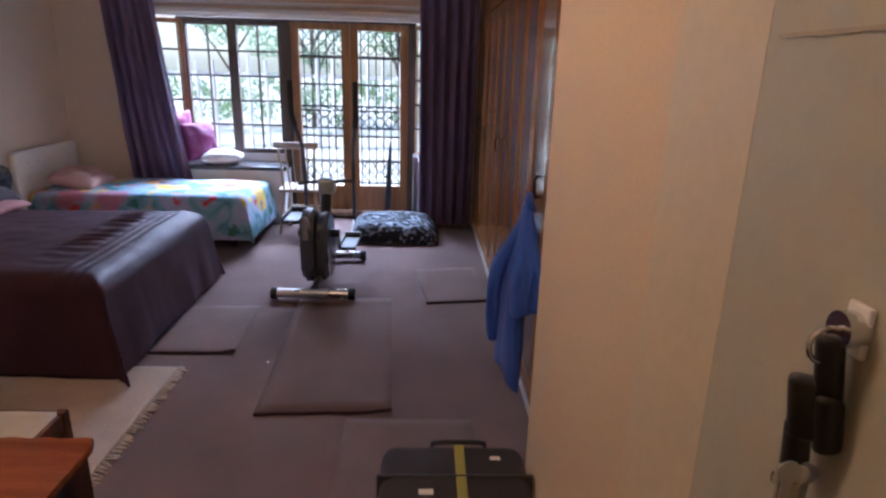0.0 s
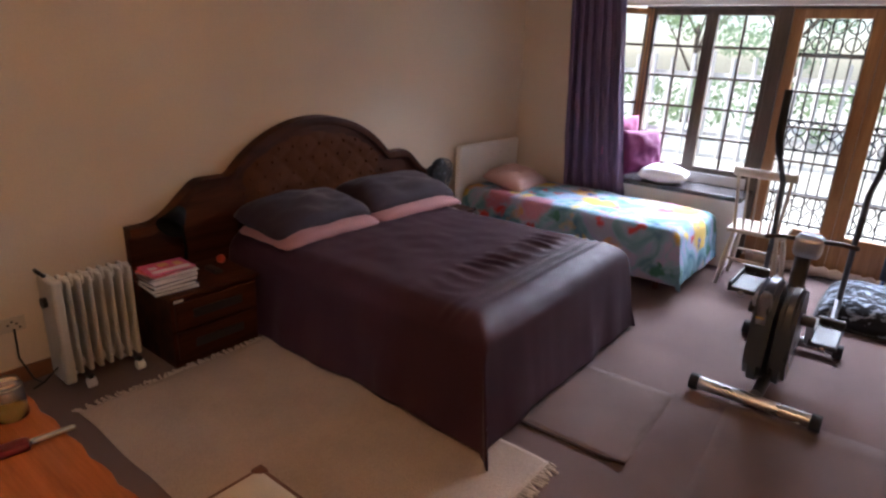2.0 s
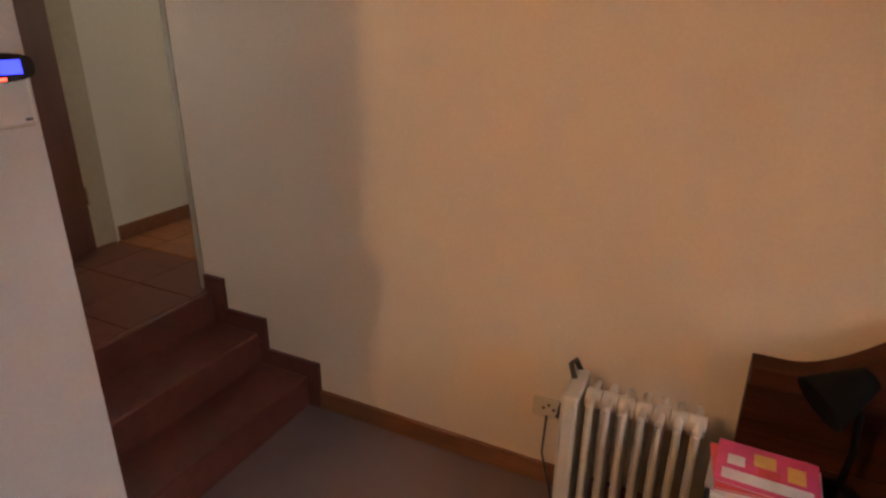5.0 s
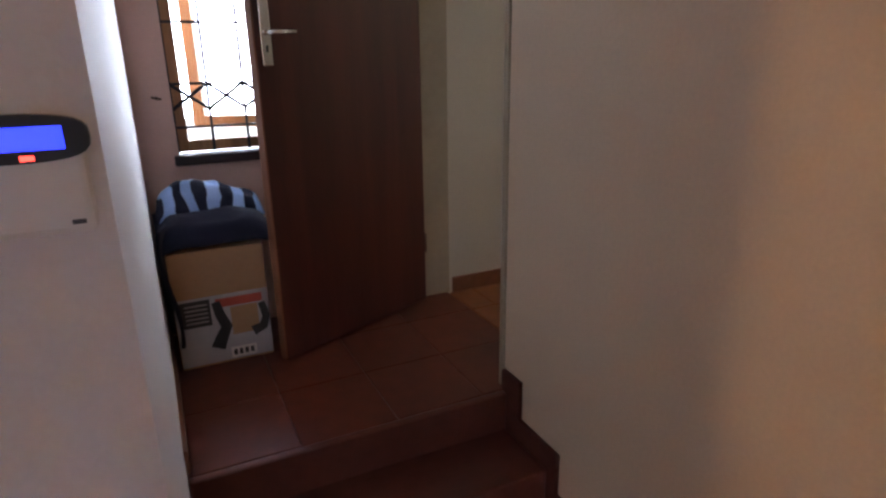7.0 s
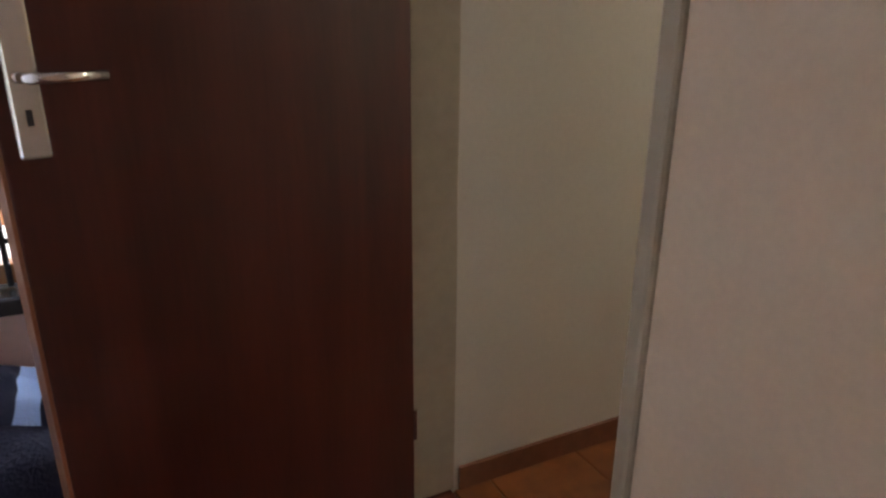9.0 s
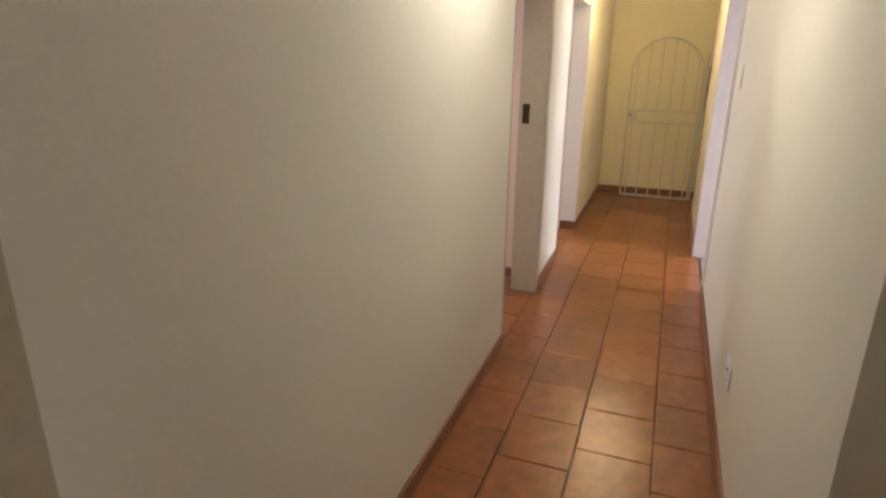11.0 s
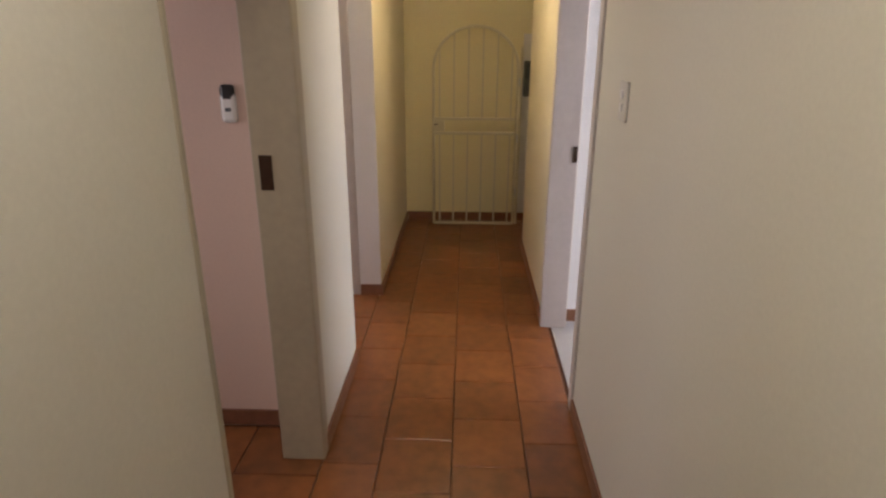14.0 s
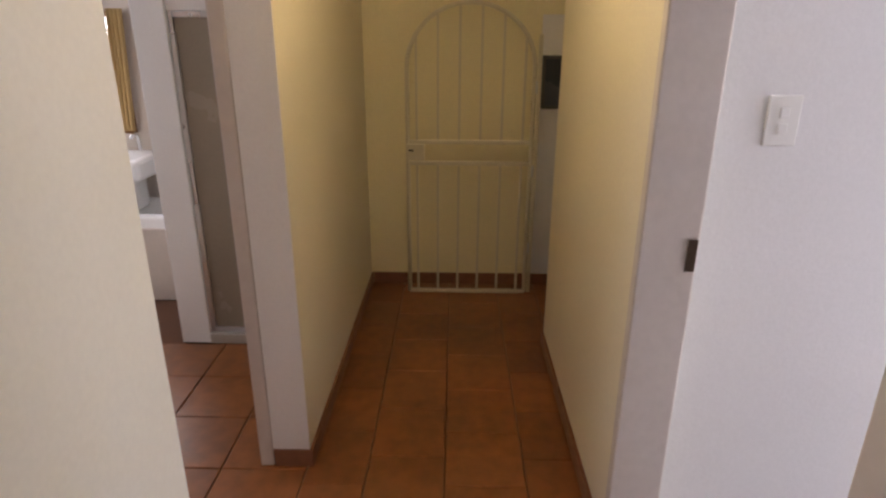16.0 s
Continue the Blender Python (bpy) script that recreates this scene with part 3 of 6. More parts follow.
def pillow(name, sx, sy, sz, m, material, label, category="cushion", seed=0.0, n=22, group="", slump=0.0):
    bm = bmesh.new()

    def f(u, v, side):
        a, b = 2 * u - 1, 2 * v - 1
        edge = (1 - abs(a) ** (3.2 - 0.6 * (slump > 0))) * (1 - abs(b) ** 3.2)
        pinch = 1 - 0.05 * (1 - abs(a) ** 2) * abs(b) ** 4 - 0.06 * slump * abs(a) ** 7
        pinch2 = 1 - 0.05 * (1 - abs(b) ** 2) * abs(a) ** 4 - 0.10 * slump * abs(b) ** 7 + 0.05 * slump * nz(seed, b, 0.3, 1.7)
        w = (nz(a + seed, b, side, 1.6) * 0.30 + nz(a + seed, b, side, 4.5) * 0.10) * max(edge, 0)
        return Vector((a * sx / 2 * pinch2, b * sy / 2 * pinch, side * (0.006 + sz / 2 * (max(edge, 0) ** 0.5)) + w * sz + sz * 0.5 * (1 - 0.45 * slump * abs(b) ** 3) + 0.10 * slump * sz * nz(a, b * 1.5, seed, 1.3)))
    sheet(bm, n, n, lambda u, v: f(u, v, 1))
    sheet(bm, n, n, lambda u, v: f(u, v, -1))
    bmesh.ops.remove_doubles(bm, verts=bm.verts[:], dist=0.0125)
    ob = single(name, bm, material, label, category, True, group=group)
    ob.matrix_world = m
    return ob


pillow("cushion", 0.42, 0.40, 0.15, pose(1.20, 5.66, 0.83, 78, 0, 62), MAGENTA, "magenta velvet scatter cushion on the window seat", seed=2, group="cushions on the window seat")
pillow("cushion", 0.36, 0.36, 0.13, pose(1.02, 5.60, 0.97, 80, 0, 50), MAUVE, "mauve patterned scatter cushion behind the magenta one", seed=3, group="cushions on the window seat")
pillow("cushion", 0.42, 0.30, 0.13, pose(1.50, 5.62, 0.617, 0, 0, 12), WHITE_CLOTH, "flat white cushion lying on the window seat", seed=4, group="cushions on the window seat")


def curtain(name, x0, x1, z0, z1, y, label, top=None, seed=0, folds=7):
    bm = bmesh.new()
    t0, t1 = top or (x0, x1)

    def f(u, v):
        a, b = t0 + (t1 - t0) * u, x0 + (x1 - x0) * u
        w = v ** 0.8
        x = b + (a - b) * w
        amp = 0.055 * (0.75 + 0.25 * math.sin(u * 5 + seed)) * (1 - 0.25 * v)
        yy = y + amp * math.sin(u * folds * math.tau + seed + 0.5 * nz(u * 3, v, seed, 2)) + 0.02 * nz(u, v * 2, seed, 4)
        return Vector((x + 0.012 * math.sin(u * folds * 2 * math.tau), yy, z0 + (z1 - z0) * v + (0.012 * nz(u * 5, 0, seed, 2) if v < 0.02 else 0)))
    sheet(bm, folds * 14, 24, f)
    return single(name, bm, CURTAIN, label, "curtain", True, 0.006)


curtain("curtain", 0.62, 1.24, 0.46, 2.52, 5.40, "plum curtain gathered beside the window seat", (0.50, 0.98), 1, 6)
curtain("curtain", 3.62, 4.16, 0.03, 2.52, 5.40, "plum floor-length curtain beside the french doors", (3.60, 4.18), 4, 5)
cr = thing("curtain_rod", "dark metal curtain rod across the bay", "curtain rod")
bm = bmesh.new()
cyl(bm, (0.35, 5.40, 2.53), (4.18, 5.40, 2.53), 0.014)
part("rod", bm, BRONZE, cr, smooth="auto")
for x in (0.6, 2.3, 4.1):
    boxp("bracket", cr, BRONZE, x - 0.01, 5.40, 2.52, x + 0.01, 5.50, 2.545)

# ---- double bed ----
def spread(name, x0, x1, y0, y1, zt, hem, parent, material, label="", flare=0.05, seed=0.0, relief=None, nx=70, ny=64, wr=0.012, solid=0.008, soft_edge=0.06, corner=0.03):
    """A bedspread over a mattress: flat on top, hanging at the foot and both sides."""
    bm = bmesh.new()
    drop = zt - hem
    lx, ly = x1 - x0, y1 - y0

    def hang(s, L):
        """Along a strip of top L with drop at the far end: distance out, down."""
        r = soft_edge
        if s <= L - r:
            return s, 0.0
        a = (s - (L - r)) / (r * 1.57)
        if a < 1:
            return L - r + r * math.sin(a * 1.57), r * (1 - math.cos(a * 1.57))
        d = s - (L - r) - r * 1.57
        return L + 0.0 * d, r + d

    def f(u, v):
        sx = u * (lx + drop)
        sy = (v - 0.5) * (ly + 2 * drop)
        px, dx = hang(sx, lx)
        py, dy = hang(abs(sy), ly / 2)
        sg = 1 if sy > 0 else -1
        d = max(dx, dy)
        d = min(d, drop)
        if dx > 0.06 and dy > 0.06:
            d = min(max(dx, dy) + 0.25 * min(dx, dy), drop + 0.012)
        fall = d / drop
        x, y, z = x0 + px, (y0 + y1) / 2 + sg * py, zt - d
        n1 = nz(x, y, z + seed, 3.0)
        along = x if dy > dx else y
        fold = (0.030 * nz(along, seed, 0.3 * fall, 4.5) + 0.003 * nz(along, seed, 4, 13)) * fall
        both = corner * min(1, min(dx, dy) / (0.5 * drop)) * fall * (sy < 0)
        if dx > 0.02:
            x += flare * fall + fold + both
        if dy > 0.02:
            y += sg * (flare * fall + fold + (both if sg < 0 else 0))
        if fall < 0.15:
            z += wr * n1 + wr * 0.4 * nz(x, y, seed, 9)
        if relief and fall < 0.12:
            z += relief(x, y)
        return Vector((x, y, z))
    sheet(bm, nx, ny, f)
    return part(name, bm, material, parent, label, True, solid)


bed = thing("double_bed", "double bed with plum-brown spread and carved dark headboard", "bed")
boxp("base", bed, DARK_WOOD, 0.10, 2.15, 0.0, 1.95, 3.63, 0.28)
boxp("mattress", bed, WHITE_CLOTH, 0.10, 2.18, 0.28, 1.90, 3.61, 0.50, 0.05)


def bed_relief(x, y):
    """Ruched strip and stitched bands across the foot of the spread."""
    z = 0.0
    if 1.40 < x < 1.70 and y > 2.2:
        e = min(1, 4 * min((x - 1.40) / 0.30, (1.70 - x) / 0.30)) * min(1, (y - 2.2) * 4)
        bend = 3.4 * nz(x, y, 3, 3.2) + 9 * (x - 1.55) * nz(y, 2, 1, 2.2)
        w = 0.5 + 0.5 * math.sin(y * 58 + bend)
        z += e * 0.021 * w ** 1.6 * (0.35 + 1.1 * abs(nz(x * 0.7, y, 8, 5)))
    for c in (1.725, 1.785, 1.845):
        z += 0.009 * math.exp(-((x - c) / 0.015) ** 2)
    z += 0.007 * math.sin(x * 11 + y * 8 + 5 * nz(x, y, 2, 2)) * max(0, nz(x, y, 11, 1.3))
    return z


sp = spread("bedspread", 0.10, 1.965, 2.13, 3.68, 0.56, 0.028, bed, SPREAD, "plum-brown satin bedspread with stitched bands", seed=1.0, flare=0.075, corner=0.075, soft_edge=0.11, relief=bed_relief, nx=150, ny=170, solid=0.006)

# headboard outline, from the near end to the far end
def hb_edge(y):
    c = abs(y - 2.855)
    if c < 0.68:
        return 0.900 + math.sqrt(0.92 ** 2 - c * c) - 0.62
    if c < 0.87:
        return 0.893
    s = min(1, (c - 0.87) / 0.35)
    return 0.893 - 0.207 * (0.5 - 0.5 * math.cos(s ** 0.8 * math.pi))


ys = [1.555 + i * (4.175 - 1.555) / 100 for i in range(101)]
bm = bmesh.new()
extrude_outline(bm, [(1.555, 0.05)] + [(y, hb_edge(y) - 0.045) for y in ys] + [(4.175, 0.05)], "x", 0.004, 0.05)
hb = part("headboard", bm, DARK_WOOD, bed, "carved dark walnut headboard")
bm = bmesh.new()
prof = ((0.0, -0.055), (0.075, -0.055), (0.082, -0.03), (0.078, 0.0), (0.0, 0.004))
rings = [[bm.verts.new((0.003 + px, y, hb_edge(y) + pz)) for px, pz in prof] for y in ys]
for a, b in zip(rings, rings[1:]):
    for k in range(len(prof)):
        bm.faces.new((a[k], a[(k + 1) % 5], b[(k + 1) % 5], b[k]))
bm.faces.new(rings[0])
bm.faces.new(rings[-1][::-1])
part("moulding", bm, DARK_WOOD, hb, "moulded top rail of the headboard", "auto")
# buttoned panel
BUTTONED = mat("brown buttoned leather", (0.092, 0.028, 0.009), 0.6, spec=0.08, vary=0.2, grain=90, bump=0.15)
bm = bmesh.new()


def pad(u, v):
    y = 2.21 + 1.29 * u
    zt = hb_edge(y) - 0.075
    z = 0.52 + (zt - 0.52) * v
    i, j = (y - 2.21) / 0.11, z / 0.085
    q = abs(math.sin((i + j) * math.pi / 2) * math.sin((i - j) * math.pi / 2)) ** 0.6
    edge = min(1, 8 * min(u, 1 - u, v + 0.02, 1 - v))
    return Vector((0.045 + 0.017 * edge * (0.45 + 0.55 * q), y, z))


sheet(bm, 110, 50, pad)
part("buttoned_panel", bm, BUTTONED, hb, "buttoned brown leather panel", True)
for i in range(12):
    for j in range(8):
        y, z = 2.21 + 0.11 * (i + 0.5 * (j % 2)), 0.51 + 0.085 * j
        if 2.26 < y < 3.49 and 0.53 < z < hb_edge(y) - 0.1:
            bm = bmesh.new()
            bmesh.ops.create_uvsphere(bm, u_segments=8, v_segments=5, radius=0.010, matrix=Matrix.Translation((0.060, y, z)))
            part("button", bm, BUTTONED, hb, smooth=True)

pillow("pillow", 0.50, 0.82, 0.085, pose(0.375, 2.53, 0.553, 0, 3, 3), PINK, "dusty pink pillow lying under a plum one", "pillow", 1.0, group="pillows on the double bed", slump=1.0)
pillow("pillow", 0.50, 0.90, 0.085, pose(0.375, 3.35, 0.553, 0, 3, -2), PINK, "dusty pink pillow lying under a plum one", "pillow", 5.0, group="pillows on the double bed", slump=1.0)
pillow("pillow", 0.46, 0.84, 0.155, pose(0.30, 2.54, 0.594, 0, 9, 4), PLUM, "dark plum pillow leaning on the headboard", "pillow", 7.0, group="pillows on the double bed", slump=1.0)
pillow("pillow", 0.46, 0.92, 0.155, pose(0.30, 3.37, 0.596, 0, 9, -3), PLUM, "dark plum pillow leaning on the headboard", "pillow", 9.0, group="pillows on the double bed", slump=1.0)


def nightstand(y0, y1, label):
    ob = thing("nightstand", label, "nightstand", "nightstands of the double bed")
    boxp("body", ob, DARK_WOOD, 0.06, y0 + 0.01, 0.0, 0.43, y1 - 0.01, 0.385)
    boxp("top", ob, DARK_WOOD, 0.055, y0, 0.385, 0.455, y1, 0.41, 0.008)
    for z0, z1 in ((0.045, 0.20), (0.215, 0.37)):
        d = boxp("drawer", ob, DARK_WOOD, 0.43, y0 + 0.03, z0, 0.45, y1 - 0.03, z1, 0.006)
        boxp("handle", d, BLACK, 0.451, y0 + 0.12, (z0 + z1) / 2 - 0.025, 0.458, y1 - 0.12, (z0 + z1) / 2 + 0.025, 0.003, "dark recessed pull")
    return ob


nightstand(1.54, 2.07, "dark walnut two-drawer nightstand stacked with magazines")
nightstand(3.72, 4.21, "dark walnut two-drawer nightstand beside the single bed")

# ---- single bed ----
def quilt_material():
    """Watery blue ground with blurred painted flowers."""
    m = mat("painted flower quilt", (0.25, 0.42, 0.55), 0.85, vary=0.1, grain=150, bump=0.2, sheen=0.05)
    nt = m.node_tree
    b = nt.nodes["Principled BSDF"]
    tc = nt.nodes.new("ShaderNodeTexCoord")
    wash = nt.nodes.new("ShaderNodeTexNoise")
    wash.inputs["Scale"].default_value, wash.inputs["Detail"].default_value, wash.inputs["Distortion"].default_value = 4.5, 5, 1.2
    nt.links.new(tc.outputs["Object"], wash.inputs["Vector"])
    base = nt.nodes.new("ShaderNodeValToRGB")
    ground = ((0.30, (0.05, 0.16, 0.26)), (0.42, (0.15, 0.33, 0.40)), (0.52, (0.26, 0.43, 0.56)), (0.60, (0.38, 0.38, 0.58)), (0.70, (0.38, 0.42, 0.56)))
    for i, (p, c) in enumerate(ground):
        e = base.color_ramp.elements[i] if i < 2 else base.color_ramp.elements.new(p)
        e.position, e.color = p, (*c, 1)
    nt.links.new(wash.outputs["Fac"], base.inputs["Fac"])
    wob = nt.nodes.new("ShaderNodeTexNoise")
    wob.inputs["Scale"].default_value, wob.inputs["Detail"].default_value = 11, 4
    nt.links.new(tc.outputs["Object"], wob.inputs["Vector"])
    shift = nt.nodes.new("ShaderNodeMix")
    shift.data_type = "VECTOR"
    shift.inputs["Factor"].default_value = 0.16
    nt.links.new(tc.outputs["Object"], shift.inputs["A"])
    nt.links.new(wob.outputs["Color"], shift.inputs["B"])
    out = base.outputs["Color"]
    layers = ((4.0, 0.52, ((0.0, (0.50, 0.22, 0.30)), (0.22, (0.62, 0.42, 0.07)), (0.55, (0.58, 0.30, 0.08)), (0.75, (0.50, 0.06, 0.07)), (0.90, (0.46, 0.16, 0.22)))),
              (8.0, 0.36, ((0.0, (0.55, 0.05, 0.05)), (0.35, (0.64, 0.46, 0.08)), (0.6, (0.05, 0.20, 0.14)), (0.8, (0.03, 0.08, 0.28)), (0.92, (0.42, 0.44, 0.56)))))
    for scale, reach, colours in layers:
        vor = nt.nodes.new("ShaderNodeTexVoronoi")
        vor.inputs["Scale"].default_value = scale
        nt.links.new(shift.outputs["Result"], vor.inputs["Vector"])
        sep = nt.nodes.new("ShaderNodeSeparateColor")
        nt.links.new(vor.outputs["Color"], sep.inputs["Color"])
        ramp = nt.nodes.new("ShaderNodeValToRGB")
        ramp.color_ramp.interpolation = "CONSTANT"
        for i, (p, c) in enumerate(colours):
            e = ramp.color_ramp.elements[i] if i < 2 else ramp.color_ramp.elements.new(p)
            e.position, e.color = p, (*c, 1)
        nt.links.new(sep.outputs["Red"], ramp.inputs["Fac"])
        near = nt.nodes.new("ShaderNodeMapRange")
        near.inputs["From Min"].default_value, near.inputs["From Max"].default_value = reach + 0.07, reach - 0.12
        nt.links.new(vor.outputs["Distance"], near.inputs["Value"])
        pick = nt.nodes.new("ShaderNodeMath")
        pick.operation = "GREATER_THAN"
        pick.inputs[1].default_value = 0.45
        nt.links.new(sep.outputs["Green"], pick.inputs[0])
        both = nt.nodes.new("ShaderNodeMath")
        both.operation = "MULTIPLY"
        nt.links.new(near.outputs["Result"], both.inputs[0])
        nt.links.new(pick.outputs[0], both.inputs[1])
        mix = nt.nodes.new("ShaderNodeMix")
        mix.data_type = "RGBA"
        nt.links.new(both.outputs[0], mix.inputs["Factor"])
        nt.links.new(out, mix.inputs["A"])
        nt.links.new(ramp.outputs["Color"], mix.inputs["B"])
        out = mix.outputs["Result"]
    nt.links.new(out, b.inputs["Base Color"])
    return m


QUILT = quilt_material()
sb = thing("single_bed", "single bed with bright flowered quilt and cream headboard", "bed")
boxp("base", sb, DARK_WOOD, 0.12, 4.52, 0.12, 2.0, 5.36, 0.26)
boxp("mattress", sb, WHITE_CLOTH, 0.12, 4.52, 0.26, 2.0, 5.36, 0.46, 0.04)
for x in (0.2, 1.9):
    for y in (4.58, 5.30):
        bm = bmesh.new()
        cyl(bm, (x, y, 0.0), (x, y, 0.13), 0.025)
        part("leg", bm, DARK_WOOD_Z, sb)
spread("quilt", 0.12, 2.04, 4.49, 5.38, 0.485, 0.10, sb, QUILT, "blue quilt painted with red and yellow flowers", seed=6.0, flare=0.06, nx=60, ny=50)
hd = boxp("headboard", sb, BOARD, 0.03, 4.45, 0.28, 0.085, 5.43, 0.85, 0.02, "cream padded headboard panel")
for y in (4.62, 4.78, 4.94, 5.10, 5.26):
    for z in (0.62, 0.74):
        bm = bmesh.new()
        bmesh.ops.create_uvsphere(bm, u_segments=8, v_segments=5, radius=0.009, matrix=Matrix.Translation((0.086, y, z)))
        part("button", bm, BOARD, hd, smooth=True)
for y in (4.55, 5.33):
    boxp("leg", sb, BOARD, 0.035, y - 0.03, 0.0, 0.08, y + 0.03, 0.28)
pillow("pillow", 0.42, 0.64, 0.14, pose(0.36, 4.95, 0.49, 0, 14, 6), PEACH, "peach pillow on the single bed", "pillow", 11.0, slump=0.6)

# ---- bedroom floor coverings ----
def offcut(name, x0, y0, x1, y1, label, turn=0.0):
    ob = thing(name, label, "carpet piece", "carpet offcuts")
    cx, cy = (x0 + x1) / 2, (y0 + y1) / 2
    bm = bmesh.new()
    sheet(bm, 14, 14, lambda u, v: Vector(((u - 0.5) * (x1 - x0) + 0.006 * nz(v * 4, cx, 0, 2), (v - 0.5) * (y1 - y0) + 0.006 * nz(u * 4, cy, 3, 2), 0.0032 + 0.002 * max(0, nz(u * 3, v * 3, cx, 1.5)) - 0.002 * (u in (0, 1) or v == 1) + 0.018 * max(0, u - 0.86) * max(0, 0.14 - v) * 50)))
    part("surface", bm, CARPET_PIECE, ob, smooth=True, solid=0.0015)
    bm = bmesh.new()
    tube(bm, [((u / 12 - 0.5) * (x1 - x0), -(y1 - y0) / 2 + 0.008 * nz(u, cx, 0, 0.7), 0.006 + 0.007 * max(0, u - 10)) for u in range(13)], 0.009, 6)
    part("bound_edge", bm, CARPET_EDGE, ob, "dark bound edge", True)
    ob.matrix_world = pose(cx, cy, 0, 0, 0, turn)
    return ob


offcut("carpet_offcut", 2.80, 1.74, 3.48, 3.30, "long brown carpet offcut lying before the exercise machine", 3)
offcut("carpet_offcut", 3.30, 0.95, 3.92, 1.70, "brown carpet offcut with a frayed edge near the suitcase", 0)
offcut("carpet_offcut", 2.02, 2.38, 2.54, 3.12, "brown carpet offcut beside the double bed", 2)
offcut("carpet_offcut", 3.64, 3.24, 4.17, 4.02, "brown carpet offcut in front of the wardrobes", 8)

rug = thing("cotton_rug", "cream woven cotton rug with fringed ends", "rug")
bm = bmesh.new()
sheet(bm, 60, 50, lambda u, v: Vector((0.49 + 1.81 * u, 1.05 + 1.14 * v + 0.012 * nz(u * 4, 0, v, 1.5), 0.012 + 0.006 * max(0, nz(u * 5, v * 4, 7, 1.3)))))
part("woven_field", bm, RUG, rug, smooth=True, solid=0.008)
FRINGE = mat("pale cotton fringe", (0.60, 0.50, 0.40), 0.95, vary=0.12, grain=120, bump=0.3)
rnd = random.Random(4)
for side, x in ((-1, 0.49), (1, 2.30)):
    bm = bmesh.new()
    for i in range(75):
        y = 1.055 + 1.13 * i / 74 + rnd.uniform(-0.004, 0.004)
        a, b = rnd.uniform(-0.02, 0.02), rnd.uniform(0.035, 0.06)
        tube(bm, [(x, y, 0.012), (x + side * b * 0.5, y + a * 0.4, 0.010), (x + side * b, y + a, 0.005)], 0.005, 5)
    part("fringe", bm, FRINGE, rug, "cream cotton fringe", True)

# ---- oil heater ----
ht = thing("oil_heater", "ivory oil-filled heater on small castors", "heater")
for i in range(7):
    y = 1.165 + i * 0.047
    bm = bmesh.new()
    box(bm, 0.13, y - 0.011, 0.075, 0.27, y + 0.011, 0.56, 0.008)
    part("fin", bm, HEATER, ht)
    bm = bmesh.new()
    cyl(bm, (0.20, y - 0.022, 0.535), (0.20, y + 0.022, 0.535), 0.03)
    cyl(bm, (0.20, y - 0.022, 0.11), (0.20, y + 0.022, 0.11), 0.024)
    for x in (0.135, 0.265):
        cyl(bm, (x, y, 0.09), (x, y, 0.545), 0.0095, n=8)
    part("fin_column", bm, HEATER, ht, smooth="auto")
cp = boxp("control_panel", ht, HEATER, 0.115, 1.085, 0.045, 0.285, 1.135, 0.575, 0.012, "ivory control housing")
bm = bmesh.new()
cyl(bm, (0.20, 1.085, 0.46), (0.20, 1.065, 0.46), 0.025)
part("dial", bm, BLACK, cp, "black thermostat dial")
bm = bmesh.new()
tube(bm, [(0.125, 1.11, 0.56), (0.12, 1.085, 0.60), (0.16, 1.08, 0.605), (0.19, 1.10, 0.58)], 0.009, 8)
part("handle", bm, BLACK, ht, "black carrying handle", True)
for y in (1.19, 1.43):
    bm = bmesh.new()
    box(bm, 0.10, y - 0.012, 0.045, 0.30, y + 0.012, 0.07, 0.004)
    part("foot", bm, BLACK, ht)
    for x in (0.105, 0.29):
        bm = bmesh.new()
        cyl(bm, (x, y - 0.018, 0.025), (x, y + 0.018, 0.025), 0.025)
        cyl(bm, (x, y - 0.02, 0.025), (x, y + 0.02, 0.025), 0.012)
        part("castor", bm, PLASTIC_WHITE, ht, "white castor wheel", "auto")
bm = bmesh.new()
tube(bm, [(0.2, 1.09, 0.12), (0.17, 1.03, 0.05), (0.13, 0.99, 0.012), (0.10, 1.04, 0.01), (0.05, 1.02, 0.02), (0.035, 0.98, 0.15), (0.03, 0.985, 0.30)], 0.0045, 8)
part("power_cable", bm, BLACK, ht, "black power cable", True)


def plate(name, m, w, h, label, category, kind="socket", material=None):
    """A wall plate in its own x-z plane, facing -y."""
    ob = thing(name, label, category, m=m)
    boxp("plate", ob, material or PLASTIC_WHITE, -w / 2, -0.009, -h / 2, w / 2, 0.0, h / 2, 0.003)
    if kind == "socket":
        for dx, dz in ((-0.018, 0.0), (0.0, 0.015), (0.018, 0.0), (0.03, -0.02)):
            boxp("pin_hole", ob, BLACK, dx - 0.005, -0.0105, dz - 0.005, dx + 0.005, -0.0088, dz + 0.005, 0)
    else:
        for dz in (-0.02, 0.022):
            boxp("rocker", ob, PLASTIC_WHITE, -0.012, -0.014, dz - 0.013, 0.012, -0.0085, dz + 0.013, 0.002, "white rocker switch")
    return ob


plate("wall_socket", pose(0.0, 0.985, 0.315, 0, 0, 90), 0.115, 0.075, "cream wall socket above the skirting", "socket", material=CREAM)

